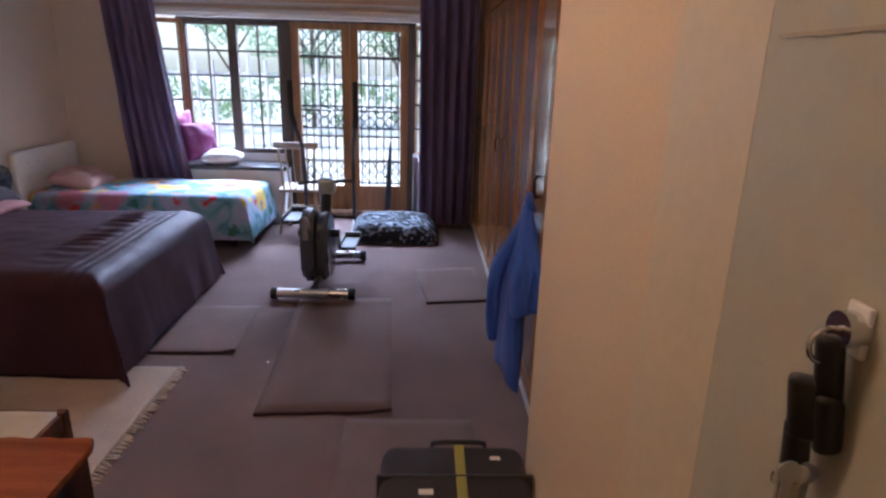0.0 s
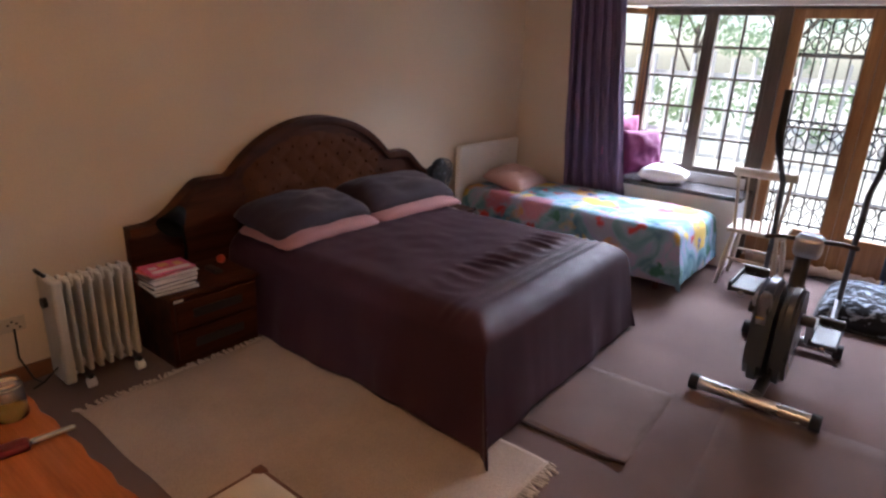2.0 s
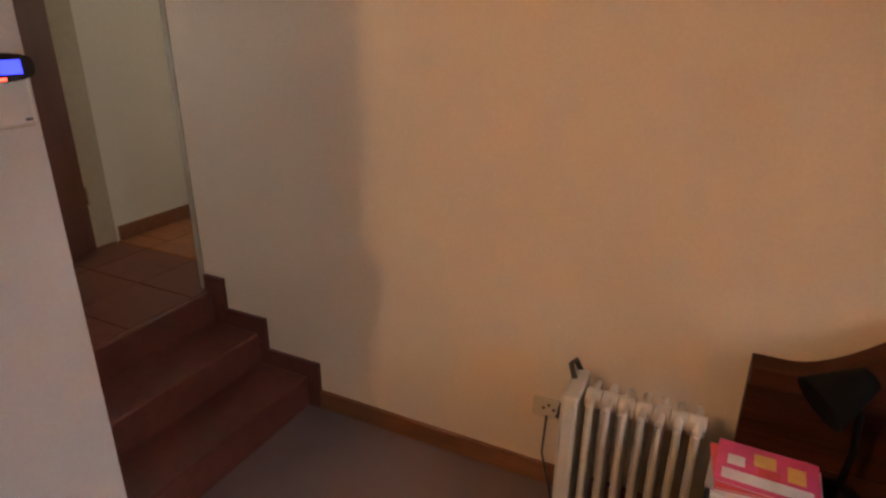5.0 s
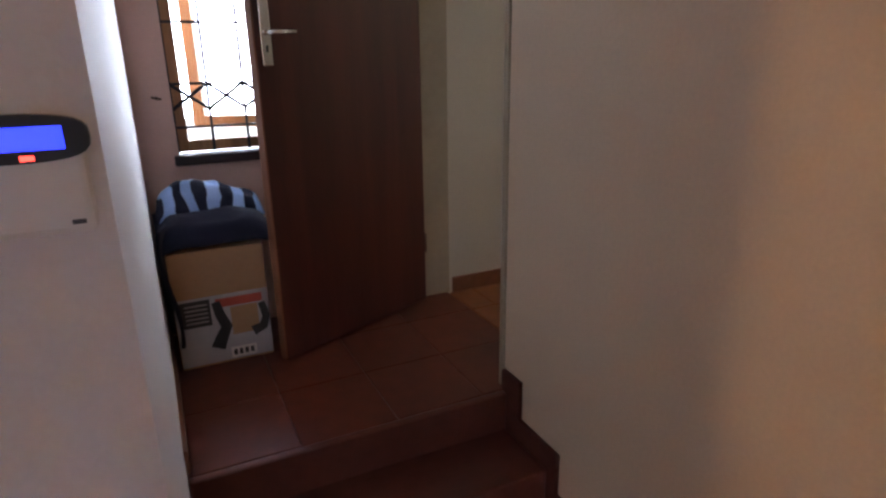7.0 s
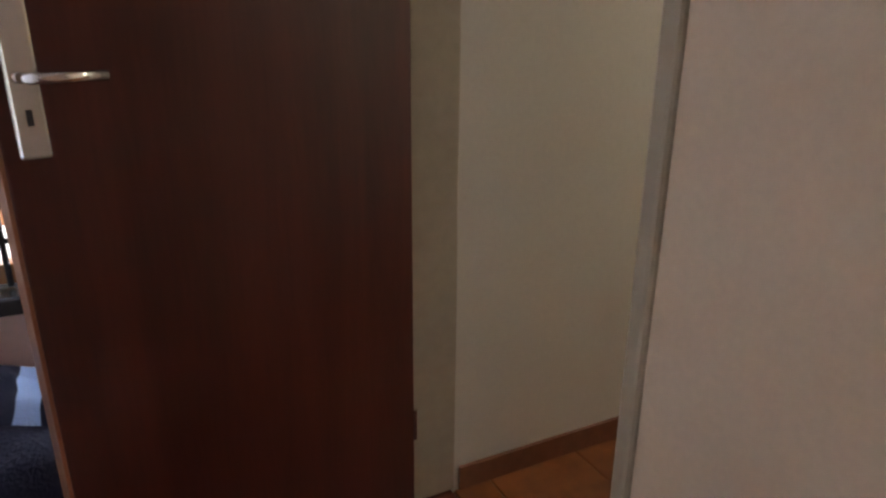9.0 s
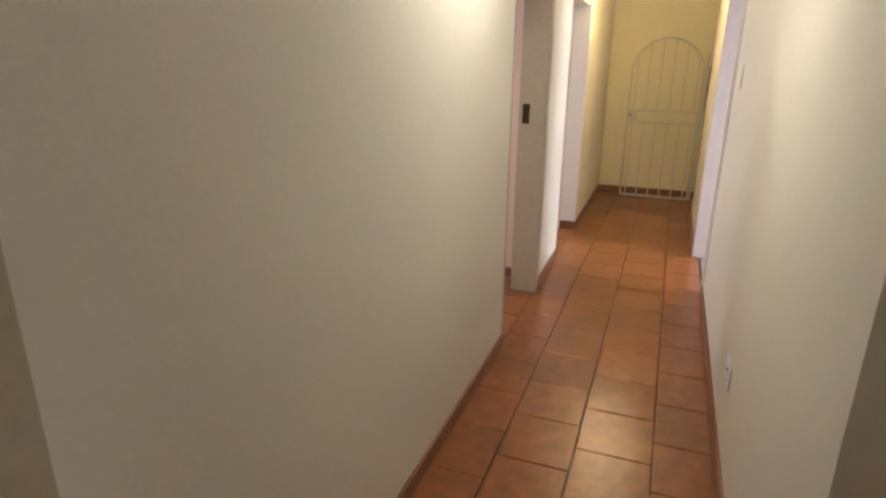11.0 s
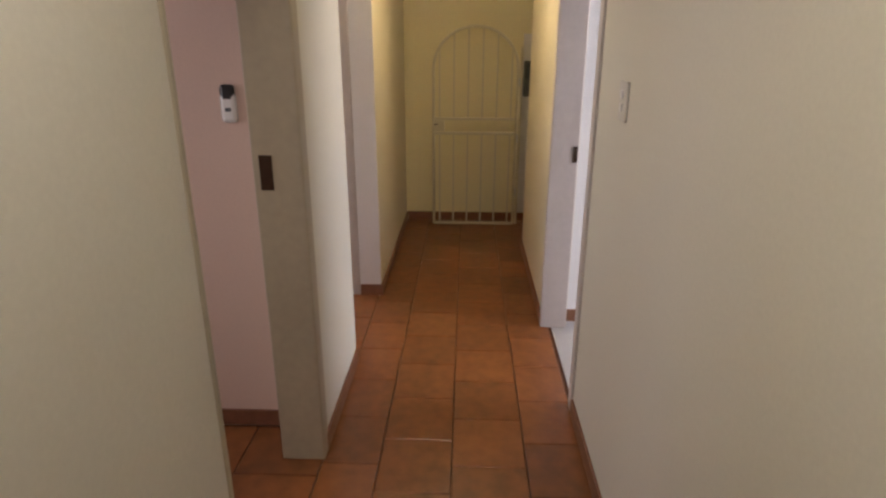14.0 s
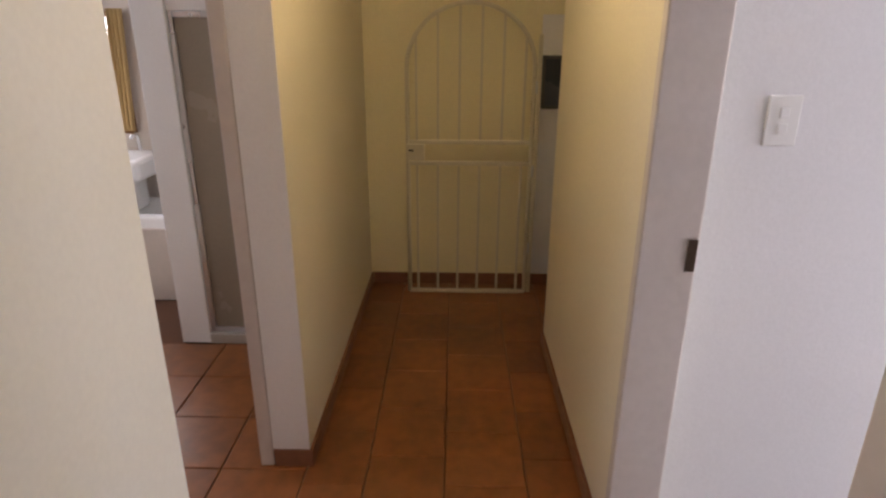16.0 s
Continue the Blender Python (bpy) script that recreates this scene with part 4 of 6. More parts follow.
# ---- things on the nightstands ----
rnd = random.Random(8)
COVERS = [mat("magazine cover " + n, c, 0.35, vary=0.25, grain=18, bump=0) for n, c in (("pink", (0.55, 0.06, 0.16)), ("red", (0.50, 0.05, 0.05)), ("white", (0.62, 0.60, 0.58)), ("grey", (0.30, 0.30, 0.31)), ("black", (0.03, 0.03, 0.035)), ("blue", (0.07, 0.09, 0.16)), ("yellow", (0.62, 0.40, 0.10)))]
z = 0.41
for i, (c, h, w) in enumerate(((5, 0.024, 0.21), (4, 0.022, 0.21), (4, 0.021, 0.20), (2, 0.010, 0.21), (2, 0.009, 0.22), (3, 0.008, 0.20), (2, 0.008, 0.21), (1, 0.008, 0.20), (0, 0.008, 0.20))):
    bk = thing("magazine" if h < 0.02 else "book", "worn magazine in the bedside stack" if h < 0.02 else "dark hardback book under the magazines", "magazine" if h < 0.02 else "book", "stack on the nightstand", pose(0.315 + rnd.uniform(-0.012, 0.012), 1.615 + rnd.uniform(-0.012, 0.012), z, 0, 0, rnd.uniform(-7, 7)))
    w *= 0.86
    boxp("page_block", bk, PAPER, -w / 2 + 0.004, -0.112, 0.002, w / 2 - 0.003, 0.112, h - 0.002, 0)
    cv = boxp("cover", bk, COVERS[c], -w / 2, -0.115, h - 0.002, w / 2, 0.115, h, 0)
    boxp("cover", bk, COVERS[c], -w / 2, -0.115, 0.0, w / 2, 0.115, 0.002, 0)
    if i == 8:
        for x0, y0, x1, y1, tint in ((0.03, -0.10, 0.07, 0.10, 2), (-0.06, -0.03, -0.01, 0.02, 6), (-0.045, 0.045, 0.015, 0.085, 6), (-0.03, -0.09, 0.01, -0.05, 2), (-0.005, -0.02, 0.025, 0.03, 1)):
            boxp("printed_patch", cv, COVERS[tint], x0, y0, h, x1, y1, h + 0.0006, 0)
    z += h
bm = bmesh.new()
bmesh.ops.create_uvsphere(bm, u_segments=20, v_segments=14, radius=0.026, matrix=Matrix.Translation((0.17, 2.01, 0.436)))
single("ball", bm, RED, "small orange-red ball on the nightstand", "ball", True)
LAMP_BLACK = mat("matt black lamp enamel", (0.007, 0.006, 0.006), 0.85, vary=0.3, grain=60, bump=0.05, spec=0.1)
dl = thing("desk_lamp", "black bedside lamp with a bent neck", "lamp")
bm = bmesh.new()
lathe(bm, 0.16, 1.80, ((0.055, 0.41), (0.055, 0.42), (0.02, 0.435), (0.012, 0.44)))
part("base", bm, LAMP_BLACK, dl, smooth="auto")
bm = bmesh.new()
tube(bm, [(0.16, 1.80, 0.43), (0.16, 1.81, 0.55), (0.155, 1.80, 0.66), (0.17, 1.76, 0.74)], 0.010, 8)
part("neck", bm, LAMP_BLACK, dl, smooth=True)
bm = bmesh.new()
cyl(bm, (0.16, 1.80, 0.77), (0.22, 1.70, 0.70), 0.03, 0.075, 20, False)
part("shade", bm, LAMP_BLACK, dl, "black conical shade", True, 0.003)
boxp("phone", thing("telephone", "small black cordless phone on the nightstand", "telephone"), BLACK, 0.20, 1.88, 0.41, 0.32, 1.93, 0.435, 0.008)
sk = thing("sticker", "small blue and white sticker on the nightstand", "sticker")
boxp("label_sheet", sk, PAPER, 0.452, 1.56, 0.375, 0.454, 1.61, 0.395, 0)

fn = thing("table_fan", "small black table fan on the nightstand", "fan")
bm = bmesh.new()
lathe(bm, 0.22, 3.98, ((0.085, 0.41), (0.085, 0.425), (0.05, 0.44), (0.03, 0.445)))
part("base", bm, BLACK, fn, smooth="auto")
bm = bmesh.new()
cyl(bm, (0.22, 3.98, 0.44), (0.20, 3.98, 0.68), 0.022)
part("column", bm, BLACK, fn, smooth="auto")
bm = bmesh.new()
cyl(bm, (0.13, 3.98, 0.70), (0.235, 3.98, 0.70), 0.045, 0.05)
part("motor", bm, BLACK, fn, smooth="auto")
bm = bmesh.new()
cyl(bm, (0.185, 3.98, 0.70), (0.212, 3.98, 0.70), 0.055, 0.118, 24)
part("rear_shell", bm, BLACK, fn, "black rear shell", "auto")
for r in (0.03, 0.05, 0.07, 0.09, 0.12):
    gm = bmesh.new()
    tube(gm, [(0.285 - 0.25 * max(0, r - 0.06), 3.98 + r * math.cos(a * math.tau / 24), 0.70 + r * math.sin(a * math.tau / 24)) for a in range(25)], 0.0055, 5)
    part("guard_ring", gm, BLACK, fn)
for k in range(22):
    a = k * math.tau / 22
    gm = bmesh.new()
    tube(gm, [(0.285, 3.98 + 0.02 * math.cos(a), 0.70 + 0.02 * math.sin(a)), (0.285, 3.98 + 0.06 * math.cos(a), 0.70 + 0.06 * math.sin(a)), (0.27, 3.98 + 0.12 * math.cos(a), 0.70 + 0.12 * math.sin(a)), (0.235, 3.98 + 0.125 * math.cos(a), 0.70 + 0.125 * math.sin(a)), (0.21, 3.98 + 0.06 * math.cos(a), 0.70 + 0.06 * math.sin(a))], 0.0035, 4)
    part("guard_wire", gm, BLACK, fn)
for k in range(4):
    a = k * math.tau / 4
    bm = bmesh.new()
    sheet(bm, 6, 6, lambda u, v: Vector((0.25 + 0.03 * (v - 0.5), 3.98 + (0.02 + 0.085 * u) * math.cos(a + 0.7 * (v - 0.5)), 0.70 + (0.02 + 0.085 * u) * math.sin(a + 0.7 * (v - 0.5)))))
    part("blade", bm, GREY_PLASTIC, fn, smooth=True, solid=0.003)
for i, (x, y, r, c) in enumerate(((0.36, 3.86, 12, 4), (0.37, 3.88, -6, 2))):
    bk = thing("book", "thin paperback lying by the fan", "book", "books by the fan", pose(x, y, 0.41 + i * 0.016, 0, 0, r))
    boxp("page_block", bk, PAPER, -0.062, -0.088, 0.002, 0.062, 0.088, 0.013, 0)
    boxp("cover", bk, COVERS[c], -0.065, -0.09, 0.013, 0.065, 0.09, 0.015, 0)
    boxp("cover", bk, COVERS[c], -0.065, -0.09, 0.0, 0.065, 0.09, 0.002, 0)

# ---- stool and dressing table ----
STOOL_WOOD = wood("reddish stool wood", (0.075, 0.022, 0.009), (0.17, 0.060, 0.024), 0.4, "Z")
sl = thing("dressing_stool", "wooden dressing stool with cream padded seat", "stool")
for x in (1.885, 2.36):
    for y in (0.66, 1.055):
        bm = bmesh.new()
        box(bm, x - 0.02, y - 0.02, 0.0, x + 0.02, y + 0.02, 0.44, 0.006)
        part("leg", bm, STOOL_WOOD, sl)
for r in ((1.905, 0.645, 0.37, 2.34, 0.675, 0.435), (1.905, 1.04, 0.37, 2.34, 1.07, 0.435), (1.87, 0.68, 0.37, 1.90, 1.035, 0.435), (2.345, 0.68, 0.37, 2.375, 1.035, 0.435)):
    boxp("apron", sl, STOOL_WOOD, *r)
bm = bmesh.new()
sheet(bm, 20, 18, lambda u, v: Vector((1.885 + 0.475 * u, 0.66 + 0.395 * v, 0.436 + 0.024 * min(1, 7 * min(u, 1 - u, v, 1 - v)) ** 0.5 - 0.006 * math.exp(-((u - 0.62 + (v - 0.4) * 0.25) / 0.012) ** 2) * (0.25 < v < 0.65))))
box(bm, 1.886, 0.661, 0.40, 2.359, 1.054, 0.436)
part("seat", bm, CREAM, sl, "cream vinyl seat pad with a split", True)
boxp("split", sl, DARK_WOOD, 2.15, 0.78, 0.4595, 2.156, 0.93, 0.4605, 0)

dt = thing("dressing_table", "polished orange-brown dressing table with scalloped edge", "dressing table")
bm = bmesh.new()
n = 60
xa, xb, ya, yb = 1.42, 2.42, 0.03, 0.63
out = [(xa, ya), (xb, ya)] + [(xb + 0.008 * math.sin(i * 1.5), ya + (yb - ya) * i / 20) for i in range(1, 20)] + [(xb - (xb - xa) * i / n, yb + 0.010 * abs(math.sin(i * math.pi * 7 / n)) - 0.012 * (i / n)) for i in range(n + 1)]
extrude_outline(bm, out, "z", 0.685, 0.715)
part("tabletop", bm, ORANGE_WOOD, dt, "scalloped polished top")
boxp("pedestal", dt, DARK_WOOD_Z, 1.45, 0.04, 0.0, 1.80, 0.57, 0.685)
boxp("pedestal", dt, DARK_WOOD_Z, 2.375, 0.04, 0.0, 2.405, 0.57, 0.685)
boxp("apron", dt, DARK_WOOD, 1.80, 0.54, 0.57, 2.375, 0.565, 0.685)
tb = thing("side_table", "low orange-brown chest beside the dressing table", "side table")
bm = bmesh.new()
out = [(2.425, 0.05), (2.72, 0.05), (2.72, 0.62)] + [(2.72 - 0.295 * i / 20, 0.655 + 0.008 * abs(math.sin(i * math.pi * 3 / 20))) for i in range(1, 21)]
extrude_outline(bm, out, "z", 0.578, 0.60)
part("tabletop", bm, ORANGE_WOOD, tb, "polished orange top")
boxp("body", tb, DARK_WOOD_Z, 2.435, 0.06, 0.0, 2.70, 0.63, 0.578)
for z in (0.08, 0.24, 0.40):
    d = boxp("drawer", tb, DARK_WOOD, 2.45, 0.63, z, 2.685, 0.645, z + 0.145)
    bm = bmesh.new()
    bmesh.ops.create_uvsphere(bm, u_segments=10, v_segments=6, radius=0.012, matrix=Matrix.Translation((2.567, 0.655, z + 0.075)))
    part("knob", bm, BRONZE, d, smooth=True)


def bottle(name, x, y, z, prof, body, cap_z, cap_r, cap_m, label, cap_h=0.03):
    ob = thing(name, label, "bottle")
    bm = bmesh.new()
    lathe(bm, x, y, [(r, z + h) for r, h in prof], 20)
    part("body", bm, body, ob, smooth=True)
    bm = bmesh.new()
    lathe(bm, x, y, ((cap_r, z + cap_z), (cap_r, z + cap_z + cap_h), (cap_r * 0.8, z + cap_z + cap_h + 0.004)), 20)
    part("cap", bm, cap_m, ob, smooth="auto")
    return ob


CLEAR = glass("clear jar plastic", (0.95, 0.95, 0.93), 0.1)
GREEN_CAP = mat("dark green plastic", (0.01, 0.05, 0.03), 0.35, vary=0.1, grain=40, bump=0.02)
HONEY = mat("yellow cream", (0.55, 0.35, 0.08), 0.4, vary=0.1, grain=30)
bottle("bottle", 2.47, 0.53, 0.60, ((0.028, 0.0), (0.03, 0.01), (0.03, 0.09), (0.02, 0.11)), BLACK, 0.108, 0.026, GREEN_CAP, "dark bottle with a green cap on the side table", 0.035)
bottle("bottle", 2.44, 0.42, 0.60, ((0.035, 0.0), (0.037, 0.01), (0.037, 0.07), (0.03, 0.085)), CLEAR, 0.084, 0.032, PLASTIC_WHITE, "clear squat bottle on the side table")
jar = thing("plastic_jar", "clear plastic jar with yellow cream on the dressing table", "jar")
bm = bmesh.new()
cyl(bm, (1.535, 0.565, 0.717), (1.535, 0.565, 0.80), 0.040, 0.037, 28, False)
part("body", bm, CLEAR, jar, smooth=True, solid=0.0012)
bm = bmesh.new()
lathe(bm, 1.535, 0.565, ((0.034, 0.7175), (0.036, 0.725), (0.036, 0.745)), 24)
part("contents", bm, HONEY, jar, "yellow cream inside", True)
bm = bmesh.new()
cyl(bm, (1.535, 0.565, 0.80), (1.535, 0.565, 0.822), 0.038, 0.030, 28, False)
part("lid", bm, CLEAR, jar, "clear lid", True, 0.0012)
hb2 = thing("hairbrush", "dark red hairbrush lying on the dressing table", "hairbrush", m=pose(1.70, 0.50, 0.716, 0, 0, -8))
boxp("head", hb2, mat("dark red plastic", (0.12, 0.01, 0.015), 0.3, vary=0.1, grain=40, bump=0.02), -0.02, -0.05, 0.0, 0.02, 0.05, 0.022, 0.008)
boxp("handle", hb2, SILVER, -0.009, 0.05, 0.004, 0.009, 0.15, 0.018, 0.006, "silver handle")
bg = thing("cosmetic_bag", "blue-green folded cosmetic bag on the dressing table", "bag", m=pose(1.56, 0.20, 0.716, 0, 0, -20))
boxp("body", bg, mat("teal cloth", (0.02, 0.07, 0.09), 0.8, vary=0.2, grain=200, bump=0.2), -0.09, -0.06, 0.0, 0.09, 0.06, 0.05, 0.02)
boxp("zip", bg, BLACK, -0.085, -0.004, 0.049, 0.085, 0.004, 0.053, 0.001)

# ---- suitcase ----
sc = thing("suitcase", "upright black fabric suitcase with an olive strap", "suitcase")
bm = bmesh.new()
box(bm, 3.545, 0.40, 0.05, 3.98, 0.715, 0.56, 0.05, 4)
part("shell", bm, CASE, sc, smooth="auto")
bm = bmesh.new()
box(bm, 3.54, 0.54, 0.055, 3.985, 0.552, 0.565, 0.004)
part("zip", bm, BLACK, sc, "black zip around the case")
boxp("strap", sc, YELLOW_GREEN, 3.765, 0.396, 0.2, 3.795, 0.719, 0.564, 0.003, "olive yellow strap")
boxp("tag", sc, PAPER, 3.66, 0.47, 0.56, 3.70, 0.49, 0.5625, 0, "small white tag")
boxp("tag", sc, PAPER, 3.87, 0.62, 0.56, 3.90, 0.635, 0.5625, 0, "small white tag")
bm = bmesh.new()
tube(bm, [(3.70, 0.69, 0.555), (3.70, 0.695, 0.566), (3.73, 0.695, 0.570), (3.83, 0.695, 0.570), (3.86, 0.695, 0.566), (3.86, 0.69, 0.555)], 0.008, 8)
part("handle", bm, BLACK, sc, smooth=True)
for x in (3.60, 3.91):
    bm = bmesh.new()
    cyl(bm, (x - 0.012, 0.45, 0.027), (x + 0.012, 0.45, 0.027), 0.027)
    part("wheel", bm, RUBBER, sc, smooth="auto")
    boxp("foot", sc, BLACK, x - 0.02, 0.60, 0.0, x + 0.02, 0.65, 0.055)

# ---- wardrobes ----
WX0 = 4.2


def wardrobe(y0, y1, split, handles, label):
    ob = thing("wardrobe", label, "wardrobe", "row of built-in wardrobes")
    boxp("carcass", ob, PINE, WX0 + 0.026, y0 + 0.001, 0.065, 4.80, y1 - 0.001, 2.62, 0.002)
    boxp("plinth", ob, FRAME_WHITE, WX0 + 0.005, y0 + 0.001, 0.0, 4.80, y1 - 0.001, 0.063, 0.002, "white plinth")
    seams = [y0] + ([split] if split else []) + [y1]
    for a, b in zip(seams, seams[1:]):
        bm = bmesh.new()
        box(bm, WX0 + 0.006, a + 0.003, 0.075, WX0 + 0.024, b - 0.003, 2.12, 0.003)
        d = part("door", bm, PINE_GLOSS, ob)
        for r in ((a + 0.004, 0.08, a + 0.062, 2.115), (b - 0.062, 0.08, b - 0.004, 2.115)):
            boxp("stile", d, PINE, WX0, r[0], r[1], WX0 + 0.008, r[2], r[3], 0.003)
        for r in ((0.08, 0.17), (2.03, 2.115)):
            boxp("rail", d, PINE, WX0 + 0.001, a + 0.062, r[0], WX0 + 0.008, b - 0.062, r[1], 0.003)
        for hy in handles:
            if a < hy < b:
                bm = bmesh.new()
                tube(bm, [(WX0 + 0.002, hy, 1.10), (WX0 - 0.022, hy, 1.105), (WX0 - 0.03, hy, 1.12), (WX0 - 0.03, hy, 1.18), (WX0 - 0.022, hy, 1.195), (WX0 + 0.002, hy, 1.20)], 0.008, 8)
                part("handle", bm, BRONZE, d, "dark bronze bow handle", True)
    for a, b in zip(seams, seams[1:]):
        boxp("upper_door", ob, PINE, WX0 + 0.002, a + 0.003, 2.14, WX0 + 0.024, b - 0.003, 2.60, 0.004)
    return ob


wardrobe(0.71, 1.26, None, (), "golden varnished pine single wardrobe by the wall end")
wardrobe(1.26, 2.14, 1.70, (1.53, 1.83), "golden varnished pine double wardrobe with a blue shirt on its handle")
wardrobe(2.14, 3.02, 2.58, (), "golden varnished pine double wardrobe with bow handles")
wardrobe(3.02, 3.90, 3.46, (3.41,), "golden varnished pine double wardrobe with bow handles")
wardrobe(3.90, 4.78, 4.34, (4.30,), "golden varnished pine double wardrobe with bow handles")
wardrobe(4.78, 5.48, None, (5.08,), "golden varnished pine single wardrobe beside the curtain")

sh = thing("blue_shirt", "cornflower blue shirt hanging from a wardrobe handle", "shirt")


def shirt_lobe(x, y, rx, ry, z0, z1, top, seed, folds):
    """A gathered tube of cloth from its knot down to a loose hem."""
    def f(u, v):
        a = u * math.tau
        s = 1 - v
        open_ = 0.22 + 0.78 * min(1, s * 1.5) ** 0.8
        w = 1 + (0.20 * math.sin(a * folds + seed + 2 * nz(math.cos(a), math.sin(a), v, 1.5)) + 0.10 * nz(math.cos(a) * 2, math.sin(a) * 2, v * 3 + seed, 1.6)) * min(1, 0.3 + s)
        k = min(1, s * 1.7)
        k = k * k * (3 - 2 * k)
        cx, cy = top[0] + (x - top[0]) * k, top[1] + (y - top[1]) * k
        return Vector((cx + rx * open_ * w * math.cos(a), cy + ry * open_ * w * math.sin(a), z0 + (z1 - z0) * v + 0.025 * math.sin(a * 2 + seed) * s))
    return f


for n, row, text in (("body", (4.080, 1.66, 0.058, 0.17, 0.31, 1.08, (4.14, 1.80), 0.6, 3), ""), ("sleeve", (4.020, 1.84, 0.045, 0.12, 0.44, 1.04, (4.13, 1.82), 2.2, 3), "loose hanging sleeve"), ("sleeve", (4.100, 1.48, 0.055, 0.15, 0.70, 1.09, (4.14, 1.78), 4.0, 3), "loose hanging sleeve")):
    bm = bmesh.new()
    sheet(bm, 49, 30, shirt_lobe(*row))
    bmesh.ops.remove_doubles(bm, verts=bm.verts[:], dist=0.0005)
    part(n, bm, BLUE_CLOTH, sh, text, True, 0.004)
bm = bmesh.new()
tube(bm, [(4.15, 1.72, 1.06), (4.14, 1.76, 1.10), (4.15, 1.81, 1.115), (4.155, 1.85, 1.08)], lambda s: 0.018 + 0.006 * math.sin(s * 9), 8)
part("collar", bm, BLUE_CLOTH, sh, smooth=True)

# ---- door with keys in the entry ----
ed = tagged(new("door_3"), "closed grey-white panelled door with keys in its lock", "door", kind="structure")
DOOR_WHITE = mat("grey white door paint", (0.46, 0.445, 0.36), 0.45, vary=0.05, grain=40, bump=0.05)
boxp("leaf", ed, DOOR_WHITE, 3.979, -1.102, 0.01, 4.026, -0.302, 2.042, 0)
boxp("groove", ed, FRAME_PAINT, 3.9776, -1.05, 1.700, 3.9795, -0.32, 1.704, 0)
boxp("groove", ed, FRAME_PAINT, 3.9776, -1.05, 0.600, 3.9795, -0.32, 0.604, 0)
lk = boxp("lock", ed, PLASTIC_WHITE, 3.974, -0.506, 1.472, 3.979, -0.482, 1.512, 0.002, "small white lock plate")
bm = bmesh.new()
cyl(bm, (3.979, -0.494, 1.492), (3.962, -0.494, 1.492), 0.014)
part("cylinder", bm, CHROME, lk, smooth="auto")
structure("architrave", boxes((3.9785, -0.302, 0.0, 3.99, -0.12, 2.10), (3.9795, -0.12, 0.0, 3.99, -0.09, 2.10), (3.976, -1.24, 0.0, 3.99, -1.102, 2.10), (3.976, -1.102, 2.042, 3.99, -0.302, 2.12), bevel=0.0), mat("cream trim paint", (0.64, 0.56, 0.41), 0.5, vary=0.05, grain=40, bump=0.05), "cream door architrave", "trim")
structure("door_stop", boxes((3.992, -0.30, 0.0, 4.18, -0.222, 2.06), (4.056, -1.12, 0.0, 4.18, -0.30, 2.06)), DOOR_WHITE, "cream door lining", "trim")
kb = thing("key_bunch", "bunch of keys with black tags hanging from the lock", "keys")
bm = bmesh.new()
tube(bm, [(3.958 + 0.014 * math.cos(a * math.tau / 12), -0.492, 1.478 + 0.014 * math.sin(a * math.tau / 12)) for a in range(13)], 0.002, 5)
part("ring", bm, CHROME, kb, smooth=True)
rnd = random.Random(31)
for dx, dy, z0, z1, w in ((0.002, 0.0, 1.43, 1.485, 0.020), (-0.006, 0.006, 1.395, 1.45, 0.024), (0.006, -0.006, 1.39, 1.44, 0.020), (-0.004, 0.010, 1.365, 1.41, 0.022)):
    bm = bmesh.new()
    box(bm, -w / 2, -0.008, z0, w / 2, 0.008, z1, 0.007, 3)
    for v in bm.verts:
        v.co.x += 0.004 * math.sin((v.co.z - z0) * 90)
    tg = part("key_tag", bm, BLACK, kb, "black plastic key tag", True)
    tg.matrix_world = pose(3.963 + dx, -0.492 + dy, 0, 0, 0, rnd.uniform(-40, 40))
for i, (dx, z0, z1) in enumerate(((-0.014, 1.315, 1.385), (-0.004, 1.300, 1.38), (0.006, 1.32, 1.378), (-0.009, 1.285, 1.372))):
    bm = bmesh.new()
    box(bm, 3.960 + dx - 0.004, -0.492 + 0.004 * i - 0.008, z0, 3.960 + dx + 0.004, -0.490 + 0.004 * i - 0.008, z1 - 0.018, 0.0006)
    cyl(bm, (3.960 + dx, -0.492 + 0.004 * i - 0.008, z1 - 0.012), (3.960 + dx, -0.490 + 0.004 * i - 0.008, z1 - 0.012), 0.010, n=12)
    part("key", bm, CHROME if i % 2 else SILVER, kb)

# ---- elliptical trainer ----
HONEY_BADGE = mat("amber badge", (0.50, 0.34, 0.10), 0.4, vary=0.1, grain=30)
el = thing("elliptical_trainer", "grey and silver elliptical exercise machine on the carpet", "exercise machine")
ex = 2.875
for y, x0, x1 in ((3.17, ex - 0.27, ex + 0.25), (4.12, ex - 0.22, ex + 0.24)):
    bm = bmesh.new()
    cyl(bm, (x0, y, 0.05), (x1, y, 0.05), 0.034, n=20)
    part("stabiliser", bm, SILVER, el, "silver floor tube", "auto")
    for a, s in ((x0, -1), (x1, 1)):
        bm = bmesh.new()
        cyl(bm, (a - 0.002, y, 0.048), (a + s * 0.045, y, 0.048), 0.043, n=20)
        part("end_cap", bm, RUBBER, el, "black rubber end cap", "auto")
bm = bmesh.new()
cyl(bm, (ex, 3.17, 0.085), (ex, 4.12, 0.085), 0.03)
part("frame_tube", bm, GREY_PLASTIC, el, smooth="auto")
bm = bmesh.new()
